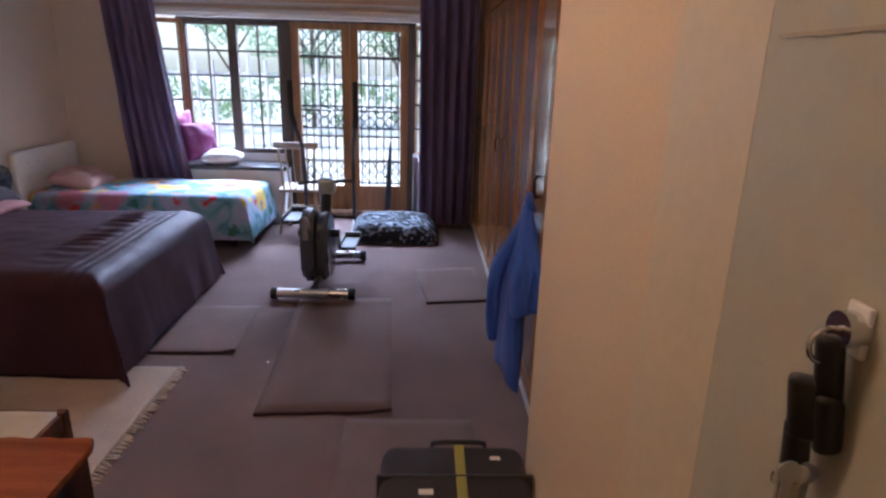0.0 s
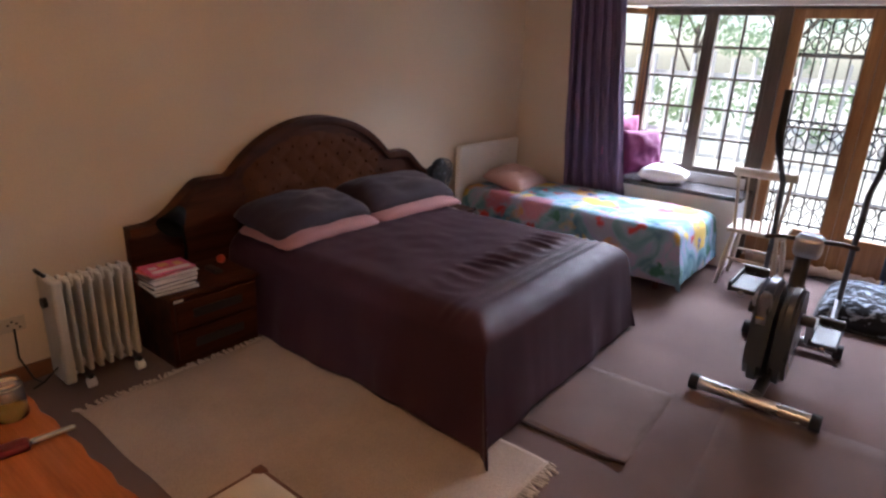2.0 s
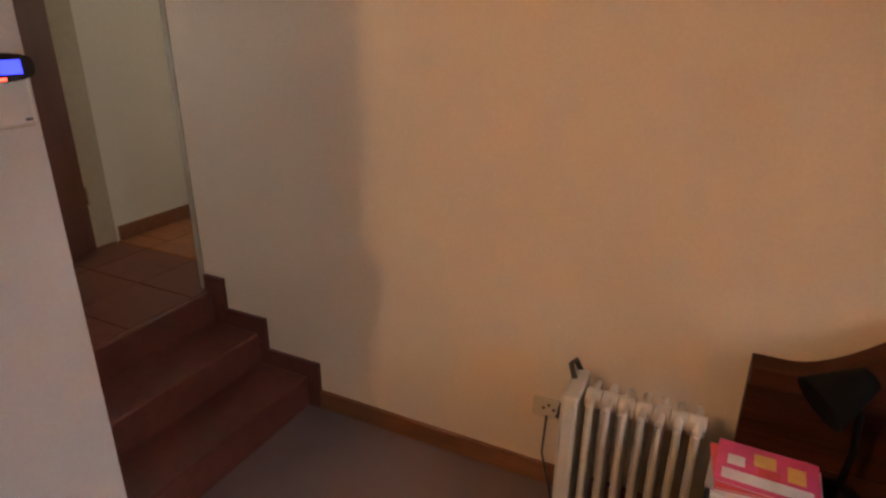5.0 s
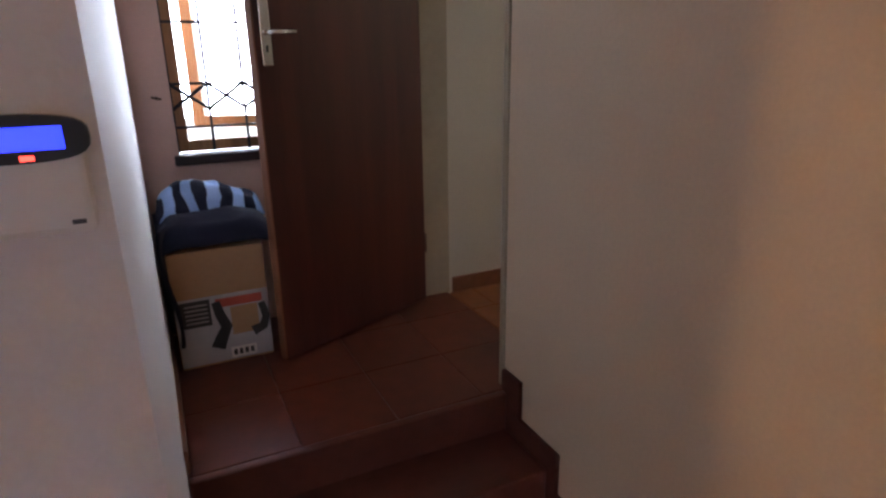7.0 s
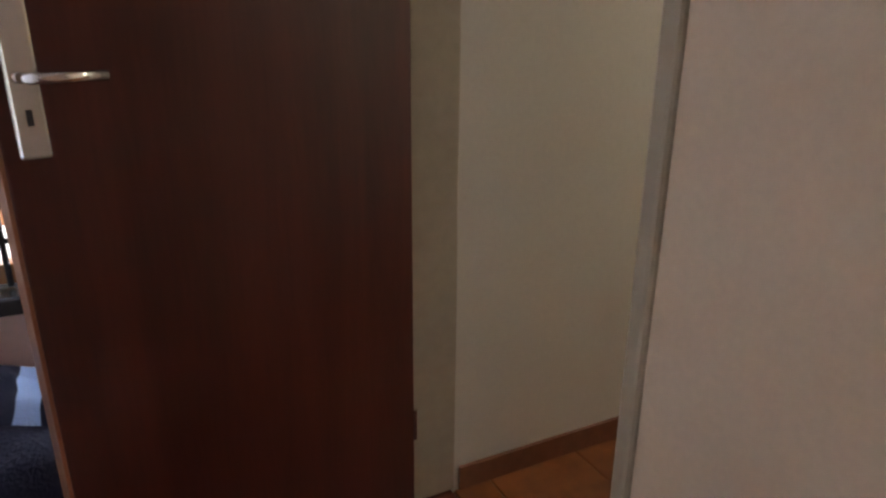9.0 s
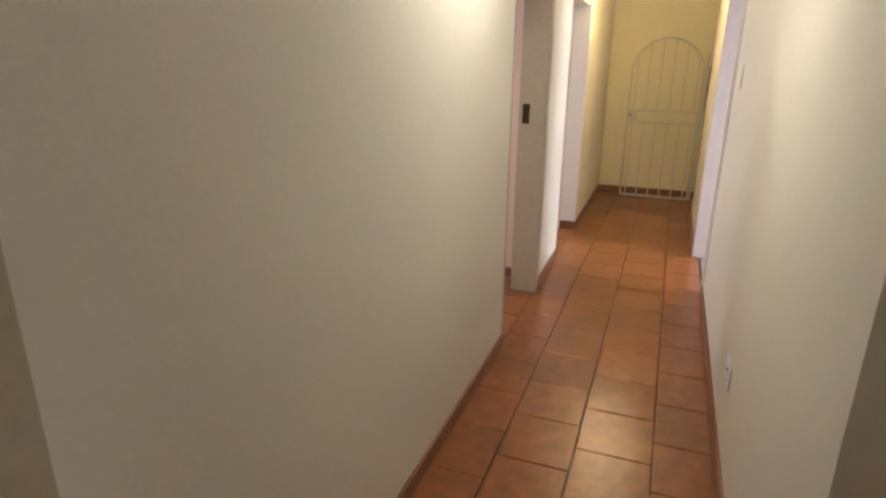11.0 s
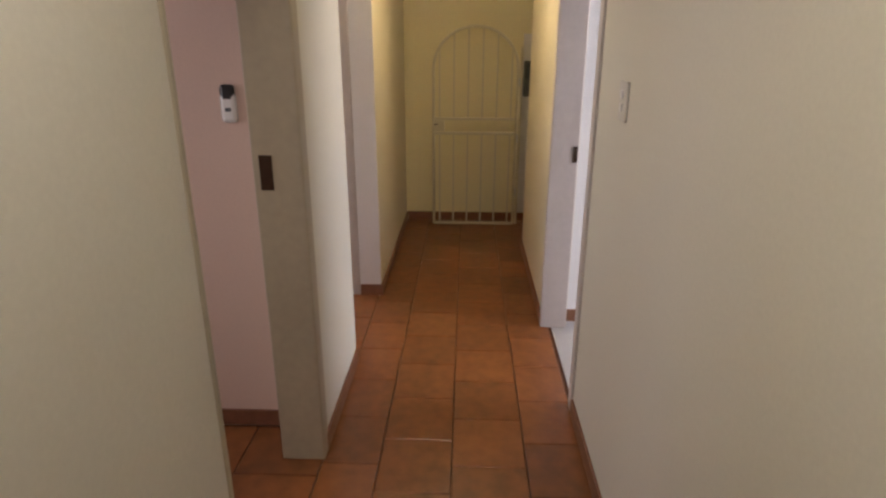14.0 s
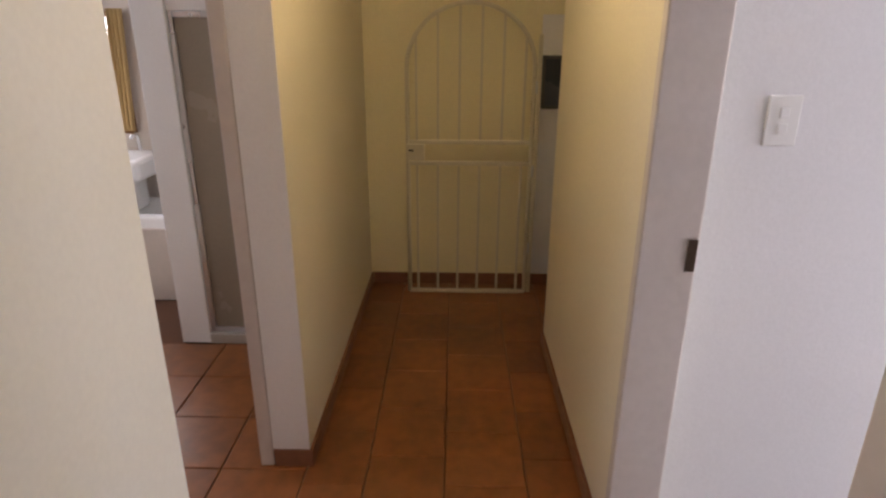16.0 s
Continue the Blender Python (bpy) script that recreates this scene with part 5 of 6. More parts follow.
out = [(3.44 + 0.21 * math.copysign(abs(math.cos(a)) ** (0.75 if math.sin(a) > 0 else 0.4), math.cos(a)) - 0.05 * max(0, math.sin(a)), 0.36 + 0.275 * math.copysign(abs(math.sin(a)) ** 0.7, math.sin(a))) for a in [k * math.tau / 28 for k in range(28)]]
extrude_outline(bm, out, "x", ex - 0.105, ex - 0.012)
bmesh.ops.bevel(bm, geom=[e for e in bm.edges if abs(e.verts[0].co.x - e.verts[1].co.x) < 1e-5], offset=0.026, segments=3, affect="EDGES")
hs = part("flywheel_housing", bm, GREY_PLASTIC, el, "grey moulded flywheel housing", "auto")
bm = bmesh.new()
extrude_outline(bm, [(y + 0.05, z * 0.94) for y, z in out], "x", ex + 0.006, ex + 0.085)
bmesh.ops.bevel(bm, geom=[e for e in bm.edges if abs(e.verts[0].co.x - e.verts[1].co.x) < 1e-5], offset=0.024, segments=3, affect="EDGES")
part("flywheel_housing", bm, GREY_PLASTIC, el, "dark second half of the flywheel housing", "auto")
bm = bmesh.new()
tube(bm, [(ex - 0.062, 3.22 + 0.028 * i - 0.006 * i * i, 0.44 + 0.05 * i - 0.0035 * i * i) for i in range(6)], lambda s: 0.020 + 0.012 * math.sin(math.pi * s), 8)
part("side_moulding", bm, SILVER, hs, "silver top moulding", True)
boxp("badge", hs, HONEY_BADGE, ex - 0.085, 3.196, 0.475, ex - 0.045, 3.205, 0.487, 0.002, "small yellow badge")
bm = bmesh.new()
cyl(bm, (ex - 0.16, 3.47, 0.43), (ex + 0.15, 3.47, 0.43), 0.03)
part("crank_axle", bm, BLACK, el, smooth="auto")
for s, z, dy in ((-1, 0.52, -0.05), (1, 0.27, 0.12)):
    bm = bmesh.new()
    cyl(bm, (ex + s * 0.13, 3.47, 0.43), (ex + s * 0.13, 3.47 + dy, z), 0.018)
    part("crank", bm, SILVER, el, smooth="auto")
    bm = bmesh.new()
    box(bm, ex + s * 0.20 - 0.065, 3.47 + dy - 0.05, z, ex + s * 0.20 + 0.065, 3.47 + dy + 0.30, z + 0.025, 0.010)
    box(bm, ex + s * 0.20 - 0.068, 3.47 + dy + 0.27, z, ex + s * 0.20 + 0.068, 3.47 + dy + 0.31, z + 0.06, 0.010)
    box(bm, ex + s * 0.20 - 0.068, 3.47 + dy - 0.05, z, ex + s * 0.20 - 0.055, 3.47 + dy + 0.30, z + 0.05, 0.004)
    part("pedal", bm, BLACK, el, "black ribbed foot pedal")
    bm = bmesh.new()
    tube(bm, [(ex + s * 0.20, 3.42 + dy, z), (ex + s * 0.20, 3.75 + dy, z + 0.01), (ex + s * 0.20, 4.02, 0.40)], 0.017, 8)
    part("pedal_arm", bm, SILVER, el, smooth=True)
    bm = bmesh.new()
    tube(bm, [(ex + s * 0.20, 4.02, 0.36), (ex + s * 0.20, 4.0, 0.75), (ex + s * 0.205, 3.97, 1.02), (ex + s * 0.235, 3.86, 1.18), (ex + s * 0.25, 3.80, 1.30), (ex + s * 0.25, 3.79, 1.52)], 0.015, 10)
    arm = part("handlebar", bm, GREY_PLASTIC, el, "moving handlebar", True)
    bm = bmesh.new()
    tube(bm, [(ex + s * 0.236, 3.855, 1.19), (ex + s * 0.25, 3.80, 1.30), (ex + s * 0.25, 3.79, 1.54)], 0.021, 10)
    part("grip", bm, RUBBER, arm, "black foam grip", True)
bm = bmesh.new()
tube(bm, [(ex, 3.70, 0.12), (ex - 0.005, 3.80, 0.45), (ex - 0.01, 3.87, 0.72)], 0.042, 12)
part("upright", bm, BLACK, el, "black upright post", True)
bm = bmesh.new()
tube(bm, [(ex - 0.19, 3.70, 0.765), (ex - 0.14, 3.79, 0.76), (ex, 3.84, 0.755), (ex + 0.16, 3.80, 0.775), (ex + 0.23, 3.71, 0.79)], 0.013, 8)
part("fixed_bar", bm, BRONZE, el, "fixed hand bar", True)
bm = bmesh.new()
box(bm, ex - 0.065, 3.78, 0.66, ex + 0.075, 3.90, 0.785, 0.03, 3)
cs = part("console", bm, SILVER, el, "silver console box")
boxp("display", cs, BLACK, ex - 0.045, 3.80, 0.784, ex + 0.055, 3.88, 0.788, 0.002, "dark display")

el.location = (0.0, 0.09, 0.0)

# ---- white wooden chair ----
CHAIR = wood("pale painted chair wood", (0.42, 0.33, 0.24), (0.62, 0.55, 0.46), 0.4, "Z")
chr_ = thing("spindle_chair", "pale wooden spindle-back chair facing the doors", "chair")
cx, cy = 2.42, 5.22
bm = bmesh.new()
box(bm, cx - 0.20, cy - 0.19, 0.43, cx + 0.20, cy + 0.20, 0.465, 0.015, 3)
part("seat", bm, CHAIR, chr_)
for sx in (-1, 1):
    for sy in (-1, 1):
        bm = bmesh.new()
        tube(bm, [(cx + sx * 0.15, cy + sy * 0.14, 0.435), (cx + sx * 0.175, cy + sy * 0.165, 0.22), (cx + sx * 0.20, cy + sy * 0.19, 0.0)], lambda s: 0.013 + 0.008 * math.sin(math.pi * s), 10)
        part("leg", bm, CHAIR, chr_, smooth=True)
for sy in (-1, 1):
    bm = bmesh.new()
    cyl(bm, (cx - 0.175, cy + sy * 0.165, 0.22), (cx + 0.175, cy + sy * 0.165, 0.22), 0.010)
    part("stretcher", bm, CHAIR, chr_, smooth="auto")
for i in range(6):
    u = -0.16 + 0.064 * i
    bm = bmesh.new()
    cyl(bm, (cx + u * 0.9, cy - 0.17, 0.46), (cx + u * 1.1, cy - 0.235, 0.89), 0.012 if i in (0, 5) else 0.007, n=10)
    part("spindle", bm, CHAIR, chr_, smooth="auto")
bm = bmesh.new()
tube(bm, [(cx - 0.21 + 0.07 * i, cy - 0.225 - 0.02 * math.sin(i * math.pi / 6), 0.90) for i in range(7)], 0.022, 8)
for v in bm.verts:
    v.co.z = 0.905 + (v.co.z - 0.90) * 1.5
part("top_rail", bm, CHAIR, chr_, smooth=True)

# ---- pet cushion, umbrella, panel heater, draught stopper ----
def patch_material(name, a, b, scale, rough=0.95, distort=1.5, edge=0.5, shape=(1, 1, 1), sheen=0.0):
    m = mat(name, a, rough, vary=0.15, grain=200, bump=0.4, sheen=sheen)
    nt = m.node_tree
    bs = nt.nodes["Principled BSDF"]
    tc = nt.nodes.new("ShaderNodeTexCoord")
    mp = nt.nodes.new("ShaderNodeMapping")
    mp.inputs["Scale"].default_value = shape
    no = nt.nodes.new("ShaderNodeTexNoise")
    no.inputs["Scale"].default_value, no.inputs["Detail"].default_value, no.inputs["Distortion"].default_value = scale, 3, distort
    nt.links.new(tc.outputs["Object"], mp.inputs["Vector"])
    nt.links.new(mp.outputs["Vector"], no.inputs["Vector"])
    ramp = nt.nodes.new("ShaderNodeValToRGB")
    ramp.color_ramp.elements[0].position, ramp.color_ramp.elements[0].color = edge - 0.03, (*a, 1)
    ramp.color_ramp.elements[1].position, ramp.color_ramp.elements[1].color = edge + 0.03, (*b, 1)
    nt.links.new(no.outputs["Fac"], ramp.inputs["Fac"])
    nt.links.new(ramp.outputs["Color"], bs.inputs["Base Color"])
    return m


ZEBRA = patch_material("black and white camouflage fleece", (0.012, 0.013, 0.018), (0.32, 0.37, 0.46), 11.0, edge=0.56, shape=(1, 2.2, 1))
pb = thing("pet_cushion", "flat black and white patterned floor cushion", "floor cushion")
bm = bmesh.new()
sheet(bm, 44, 40, lambda u, v: Vector((3.37 + (u - 0.5) * 0.88, 5.10 + (v - 0.5) * 0.78, 0.002 + 0.19 * (max(0, 1 - abs(2 * u - 1) ** 6) * max(0, 1 - abs(2 * v - 1) ** 6)) ** 0.55 + 0.02 * nz(u * 3, v * 3, 2, 1.6) * min(1, 9 * min(u, 1 - u, v, 1 - v)))))
part("cover", bm, ZEBRA, pb, smooth=True, solid=0.006)
bm = bmesh.new()
tube(bm, [(3.37 + 0.44 * math.copysign(abs(math.cos(a)) ** 0.35, math.cos(a)), 5.10 + 0.39 * math.copysign(abs(math.sin(a)) ** 0.35, math.sin(a)), 0.012) for a in [k * math.tau / 40 for k in range(41)]], 0.010, 6)
part("piping", bm, BLACK, pb, "dark piped seam", True)

um = thing("umbrella", "folded dark umbrella leaning on the french door", "umbrella")
bm = bmesh.new()
a, b = Vector((3.26, 5.70, 0.12)), Vector((3.29, 5.82, 0.86))
tube(bm, [a.lerp(b, s / 8) for s in range(9)], lambda s: 0.012 + 0.024 * math.sin(math.pi * min(1, 0.25 + 0.75 * s)) * (1 - 0.3 * s), 9)
part("canopy", bm, mat("dark slate nylon", (0.03, 0.035, 0.05), 0.6, vary=0.2, grain=120, bump=0.2), um, "rolled dark canopy", True)
bm = bmesh.new()
tube(bm, [b, b.lerp(a, -0.07)], 0.005, 8)
part("tip", bm, SILVER, um)
bm = bmesh.new()
tube(bm, [a.lerp(b, 0.02), (3.255, 5.685, 0.02)], 0.014, 8)
part("handle", bm, STEEL_BLUE, um, "blue handle", True)

ph = thing("panel_heater", "slim white panel heater standing by the door post", "heater")
boxp("panel", ph, PLASTIC_WHITE, 3.54, 5.60, 0.04, 3.60, 5.80, 0.74, 0.012)
boxp("foot", ph, PLASTIC_WHITE, 3.50, 5.62, 0.0, 3.64, 5.66, 0.04, 0.006)
boxp("foot", ph, PLASTIC_WHITE, 3.50, 5.74, 0.0, 3.64, 5.78, 0.04, 0.006)
bm = bmesh.new()
tube(bm, [(2.26 + 0.03 * i, 5.80 + 0.006 * math.sin(i), 0.115 + 0.006 * math.sin(i * 1.7)) for i in range(40)], lambda s: 0.040 + 0.008 * math.sin(s * 90), 10)
for v in bm.verts:
    v.co.z -= 0.065
single("draught_stopper", bm, mat("beige quilted cloth", (0.36, 0.26, 0.20), 0.9, vary=0.15, grain=120, bump=0.3), "beige scalloped draught stopper along the french doors", "draught stopper", True)

# ---- keypad on the partition ----
kp = thing("alarm_keypad", "white alarm keypad with a lit blue display", "keypad")
ky = 0.265
boxp("housing", kp, PLASTIC_WHITE, 1.075, ky, 1.385, 1.235, ky + 0.026, 1.50, 0.008)
bm = bmesh.new()
out = [(1.155 + 0.088 * math.copysign(abs(math.cos(a)) ** 0.6, math.cos(a)), 1.487 + 0.024 * math.copysign(abs(math.sin(a)) ** 0.6, math.sin(a))) for a in [k * math.tau / 28 for k in range(28)]]
extrude_outline(bm, out, "y", ky + 0.020, ky + 0.034)
bz = part("bezel", bm, BLACK, kp, "black rounded bezel")
boxp("display", bz, glow("blue display", (0.02, 0.03, 0.9), 1.6), 1.09, ky + 0.0342, 1.476, 1.215, ky + 0.0352, 1.499, 0, "lit blue display")
boxp("indicator", bz, glow("red indicator", (1.0, 0.05, 0.03), 2.0), 1.118, ky + 0.0342, 1.466, 1.13, ky + 0.0352, 1.471, 0, "red indicator light")
boxp("logo_bar", kp, GREY_PLASTIC, 1.085, ky + 0.0262, 1.396, 1.098, ky + 0.0268, 1.401, 0, "small grey maker's mark")

# ---- landing ----
lw = casement("window_5", 0.36, 0.92, 1.20, 2.45, 1, 1, "timber landing window standing open behind burglar bars", FRAME_WOOD, FRAME_DARK, 0.045, pose(0, -1.70, 0))
structure("window_sill", boxes((0.34, -1.73, 1.155, 0.94, -1.585, 1.195), bevel=0.006), SEAT_TOP, "dark polished landing window sill", "trim")
op = casement("window_6", 0.0, 0.44, 1.27, 2.35, 1, 1, "open casement leaf outside the landing window", FRAME_WOOD, FRAME_DARK, 0.05, pose(0.42, -1.78, 0, 0, 0, -25))
bb = thing("burglar_bars", "dark burglar bars with crossed bands in the window", "burglar bars")
bb.matrix_world = pose(0, -1.655, 0)
for i in range(5):
    x = 0.36 + 0.14 * i
    bm = bmesh.new()
    cyl(bm, (x, 0, 1.2), (x, 0, 2.45), 0.006, n=8)
    part("bar", bm, IRON, bb)
for z in (1.30, 1.47, 1.70, 1.90, 2.2):
    boxp("rail", bb, IRON, 0.36, -0.004, z - 0.005, 0.92, 0.004, z + 0.005, 0)
for z0, z1 in ((1.37, 1.47), (1.80, 1.90)):
    for i in range(4):
        x = 0.36 + 0.14 * i
        for a, b in ((z0, z1), (z1, z0)):
            bm = bmesh.new()
            cyl(bm, (x, 0.006, a), (x + 0.14, 0.006, b), 0.007, n=8)
            part("cross_band", bm, IRON, bb)
nl = thing("wall_hook", "small brass hook on the landing wall", "hook")
bm = bmesh.new()
cyl(bm, (0.972, -1.62, 1.42), (0.972, -1.60, 1.42), 0.006, n=8)
cyl(bm, (0.99, -1.603, 1.424), (0.955, -1.603, 1.416), 0.004, n=8)
part("hook", bm, BRONZE, nl)

dl2 = tagged(new("door_4"), "open dark mahogany door on the landing", "door", kind="structure")
bm = bmesh.new()
box(bm, 0.0, -0.02, H + 0.012, 0.80, 0.02, H + 2.01, 0.003)
part("leaf", bm, MAHOGANY, dl2)
boxp("edge_strip", dl2, wood("raw door edge", (0.16, 0.06, 0.03), (0.28, 0.12, 0.06), 0.4, "Z"), 0.80, -0.019, H + 0.012, 0.806, 0.019, H + 2.01, 0.001, "paler door edge")
for s in (-1, 1):
    pl = boxp("handle_plate", dl2, CHROME, 0.742, s * 0.0205, H + 1.105, 0.782, s * 0.027, H + 1.32, 0.004, "chrome handle plate")
    bm = bmesh.new()
    tube(bm, [(0.762, s * 0.026, H + 1.213), (0.762, s * 0.055, H + 1.213), (0.75, s * 0.062, H + 1.213), (0.668, s * 0.062, H + 1.217)], 0.008, 10)
    part("lever", bm, CHROME, pl, "chrome lever", True)
    boxp("keyhole", pl, BLACK, 0.758, s * 0.0268, H + 1.15, 0.766, s * 0.0277, H + 1.172, 0)
dl2.matrix_world = pose(-0.07, -1.478, 0, 0, 0, 23.5)
for z in (0.25, 1.75):
    bm = bmesh.new()
    cyl(bm, (-0.004, 0.02, H + z), (-0.004, 0.02, H + z + 0.09), 0.007, n=10)
    part("hinge", bm, CHROME, dl2, "steel hinge")

bx = thing("cardboard_box", "brown cardboard carton with a printed white panel", "box")
boxp("carton", bx, CARDBOARD, 0.69, -1.60, H, 1.03, -1.25, 0.895, 0.006)
pnl = boxp("printed_panel", bx, mat("printed carton board", (0.44, 0.43, 0.46), 0.5, vary=0.12, grain=14, bump=0), 0.692, -1.2495, H + 0.012, 1.028, -1.2475, 0.715, 0, "white printed panel")
boxp("picture", pnl, COVERS[4], 0.905, -1.2473, 0.60, 1.012, -1.2465, 0.705, 0, "dark text block")
for i in range(5):
    boxp("text_bar", pnl, COVERS[3], 0.915, -1.2464, 0.615 + 0.017 * i, 0.995, -1.2458, 0.621 + 0.017 * i, 0)
boxp("picture", pnl, mat("printed orange red", (0.42, 0.07, 0.04), 0.5, vary=0.2, grain=20, bump=0), 0.715, -1.2473, 0.665, 0.885, -1.2465, 0.70, 0, "red printed product")
boxp("picture", pnl, CARDBOARD, 0.735, -1.2473, 0.545, 0.835, -1.2465, 0.66, 0, "brown printed product")
for pts, r in (([(0.885, 0.69), (0.875, 0.64), (0.855, 0.585), (0.88, 0.535), (0.895, 0.50)], 0.022), ([(0.72, 0.66), (0.705, 0.60), (0.72, 0.56), (0.76, 0.545)], 0.018)):
    bm = bmesh.new()
    tube(bm, [(x, 0.0, z) for x, z in pts], lambda s, r=r: r * (0.7 + 0.5 * s), 8)
    for v in bm.verts:
        v.co.y = -1.2464 + 0.02 * v.co.y
    part("picture", bm, COVERS[4], pnl, "dark printed tool handle")
boxp("picture", pnl, PAPER, 0.755, -1.2473, 0.448, 0.85, -1.2467, 0.492, 0, "pale printed strip")
for i in range(4):
    boxp("text_bar", pnl, BLACK, 0.765 + 0.021 * i, -1.2466, 0.458, 0.778 + 0.021 * i, -1.2461, 0.482, 0)


def striped_material():
    m = mat("navy blanket with pale stripes", (0.01, 0.012, 0.03), 0.95, vary=0.2, grain=150, bump=0.5)
    nt = m.node_tree
    b = nt.nodes["Principled BSDF"]
    tc = nt.nodes.new("ShaderNodeTexCoord")
    wv = nt.nodes.new("ShaderNodeTexWave")
    wv.inputs["Scale"].default_value, wv.inputs["Distortion"].default_value, wv.inputs["Detail"].default_value, wv.inputs["Detail Scale"].default_value = 3.6, 3.0, 2, 2.0
    nt.links.new(tc.outputs["Object"], wv.inputs["Vector"])
    ramp = nt.nodes.new("ShaderNodeValToRGB")
    ramp.color_ramp.elements[0].position, ramp.color_ramp.elements[0].color = 0.46, (0.01, 0.013, 0.035, 1)
    ramp.color_ramp.elements[1].position, ramp.color_ramp.elements[1].color = 0.54, (0.34, 0.50, 0.80, 1)
    nt.links.new(wv.outputs["Color"], ramp.inputs["Fac"])
    nt.links.new(ramp.outputs["Color"], b.inputs["Base Color"])
    return m


bl = thing("folded_blanket", "navy blanket with pale stripes heaped on the box", "blanket")
bm = bmesh.new()
sheet(bm, 40, 30, lambda u, v: Vector((0.64 + 0.41 * u, -1.585 + 0.34 * v, 0.90 + (0.075 + 0.05 * math.sin(math.pi * v)) * (1 - abs(2 * u - 1) ** 6) ** 0.5 * min(1, 12 * min(v, 1 - v) + 0.02) ** 0.5 + 0.012 * nz(u * 3, v * 3, 1, 1.8))))
part("lower_fold", bm, NAVY, bl, "dark navy fold", True, 0.02)
bm = bmesh.new()
sheet(bm, 40, 26, lambda u, v: Vector((0.65 + 0.39 * u, -1.575 + 0.22 * v, 0.985 + (0.07 + 0.115 * max(0, math.sin(math.pi * min(1, 0.1 + u * 0.85))) * u) * (math.sin(math.pi * v) ** 0.5) * (1 - abs(2 * u - 1) ** 8) ** 0.5 + 0.014 * nz(u * 4, v * 3, 5, 1.8))))
part("upper_fold", bm, striped_material(), bl, "striped upper fold", True, 0.02)
bm = bmesh.new()
sheet(bm, 20, 26, lambda u, v: Vector((1.035 + 0.018 * math.sin(u * 7 + v * 5), -1.58 + 0.36 * u, 0.99 - 0.45 * v + 0.01 * nz(u * 3, v * 3, 9, 2))))
part("hanging_fold", bm, NAVY, bl, "dark fold hanging beside the box", True, 0.012)

# ---- corridor things ----
gt = thing("security_gate", "cream steel security gate with an arched top", "security gate")
gx = -7.10
gy0, gy1 = -1.215, -0.465
gc, gr = (gy0 + gy1) / 2, (gy1 - gy0) / 2


def gate_piece(name, pts, r, label=""):
    bm = bmesh.new()
    tube(bm, pts, r, 8)
    part(name, bm, GATE_PAINT, gt, label, True)


arch = [(gx, gc - gr * math.cos(a * math.pi / 24), 1.86 + 0.36 * math.sin(a * math.pi / 24)) for a in range(25)]
gate_piece("outer_frame", [(gx, gy0, 0.445), (gx, gy0, 1.2)] + arch + [(gx, gy1, 1.2), (gx, gy1, 0.445)], 0.013)
boxp("bottom_rail", gt, GATE_PAINT, gx - 0.013, gy0, 0.435, gx + 0.013, gy1, 0.460, 0.003)
for z in (1.30, 1.43):
    boxp("cross_rail", gt, GATE_PAINT, gx - 0.011, gy0 + 0.01, z - 0.012, gx + 0.011, gy1 - 0.01, z + 0.012, 0.003)
for i in range(6):
    y = gy0 + 0.055 + 0.128 * i
    top = 1.86 + 0.355 * math.sqrt(max(0, 1 - ((y - gc) / gr) ** 2))
    bm = bmesh.new()
    box(bm, gx - 0.007, y - 0.007, 0.455, gx + 0.007, y + 0.007, 1.29)
    part("bar", bm, GATE_PAINT, gt)
    bm = bmesh.new()
    box(bm, gx - 0.007, y - 0.007, 1.44, gx + 0.007, y + 0.007, top)
    part("bar", bm, GATE_PAINT, gt)
lkb = boxp("lock_box", gt, GATE_PAINT, gx - 0.02, gy0 - 0.01, 1.32, gx + 0.02, gy0 + 0.10, 1.42, 0.004, "cream lock box")
boxp("lock_slot", lkb, BLACK, gx + 0.0195, gy0 + 0.005, 1.375, gx + 0.0215, gy0 + 0.035, 1.387, 0)
for z in (0.75, 1.65):
    boxp("wall_bracket", gt, GATE_PAINT, -7.26, gy1 + 0.016, z, gx - 0.012, gy1 + 0.036, z + 0.03, 0.003)
boxp("hinge_post", gt, GATE_PAINT, gx - 0.012, gy1 + 0.016, 0.445, gx + 0.012, gy1 + 0.038, 2.05, 0.003)
for z in (0.72, 1.22, 1.72):
    bm = bmesh.new()
    cyl(bm, (gx + 0.006, gy1 + 0.014, z), (gx + 0.006, gy1 + 0.014, z + 0.07), 0.010, n=10)
    part("hinge", bm, SILVER, gt, "steel barrel hinge")
# thin white slab laid over part of the end wall
structure("wall_recess_face", boxes((-7.26, -0.415, H + 0.08, -7.2545, 0.10, 2.16)), WALL_WHITE, "thin white slab on the wall beside the open gate", "wall")
db = thing("meter_box", "dark grey electrical meter box on the wall", "meter box")
boxp("box", db, mat("dark grey enamel", (0.10, 0.095, 0.095), 0.4, vary=0.06, grain=40, bump=0.02), -7.258, -0.405, 1.62, -7.20, -0.16, 1.93, 0.006)
boxp("door", db, GREY_PLASTIC, -7.2, -0.39, 1.64, -7.194, -0.175, 1.91, 0.002)
plate("wall_socket", pose(-2.19, RY, 0.815, 0, 0, 0), 0.155, 0.10, "white double wall socket low on the corridor wall", "socket")
plate("light_switch", pose(-3.64, RY, 1.925, 0, 0, 0), 0.10, 0.13, "pale double light switch on the corridor wall", "switch", "switch", mat("pale grey plastic", (0.60, 0.575, 0.52), 0.45, vary=0.03, grain=40, bump=0.01))
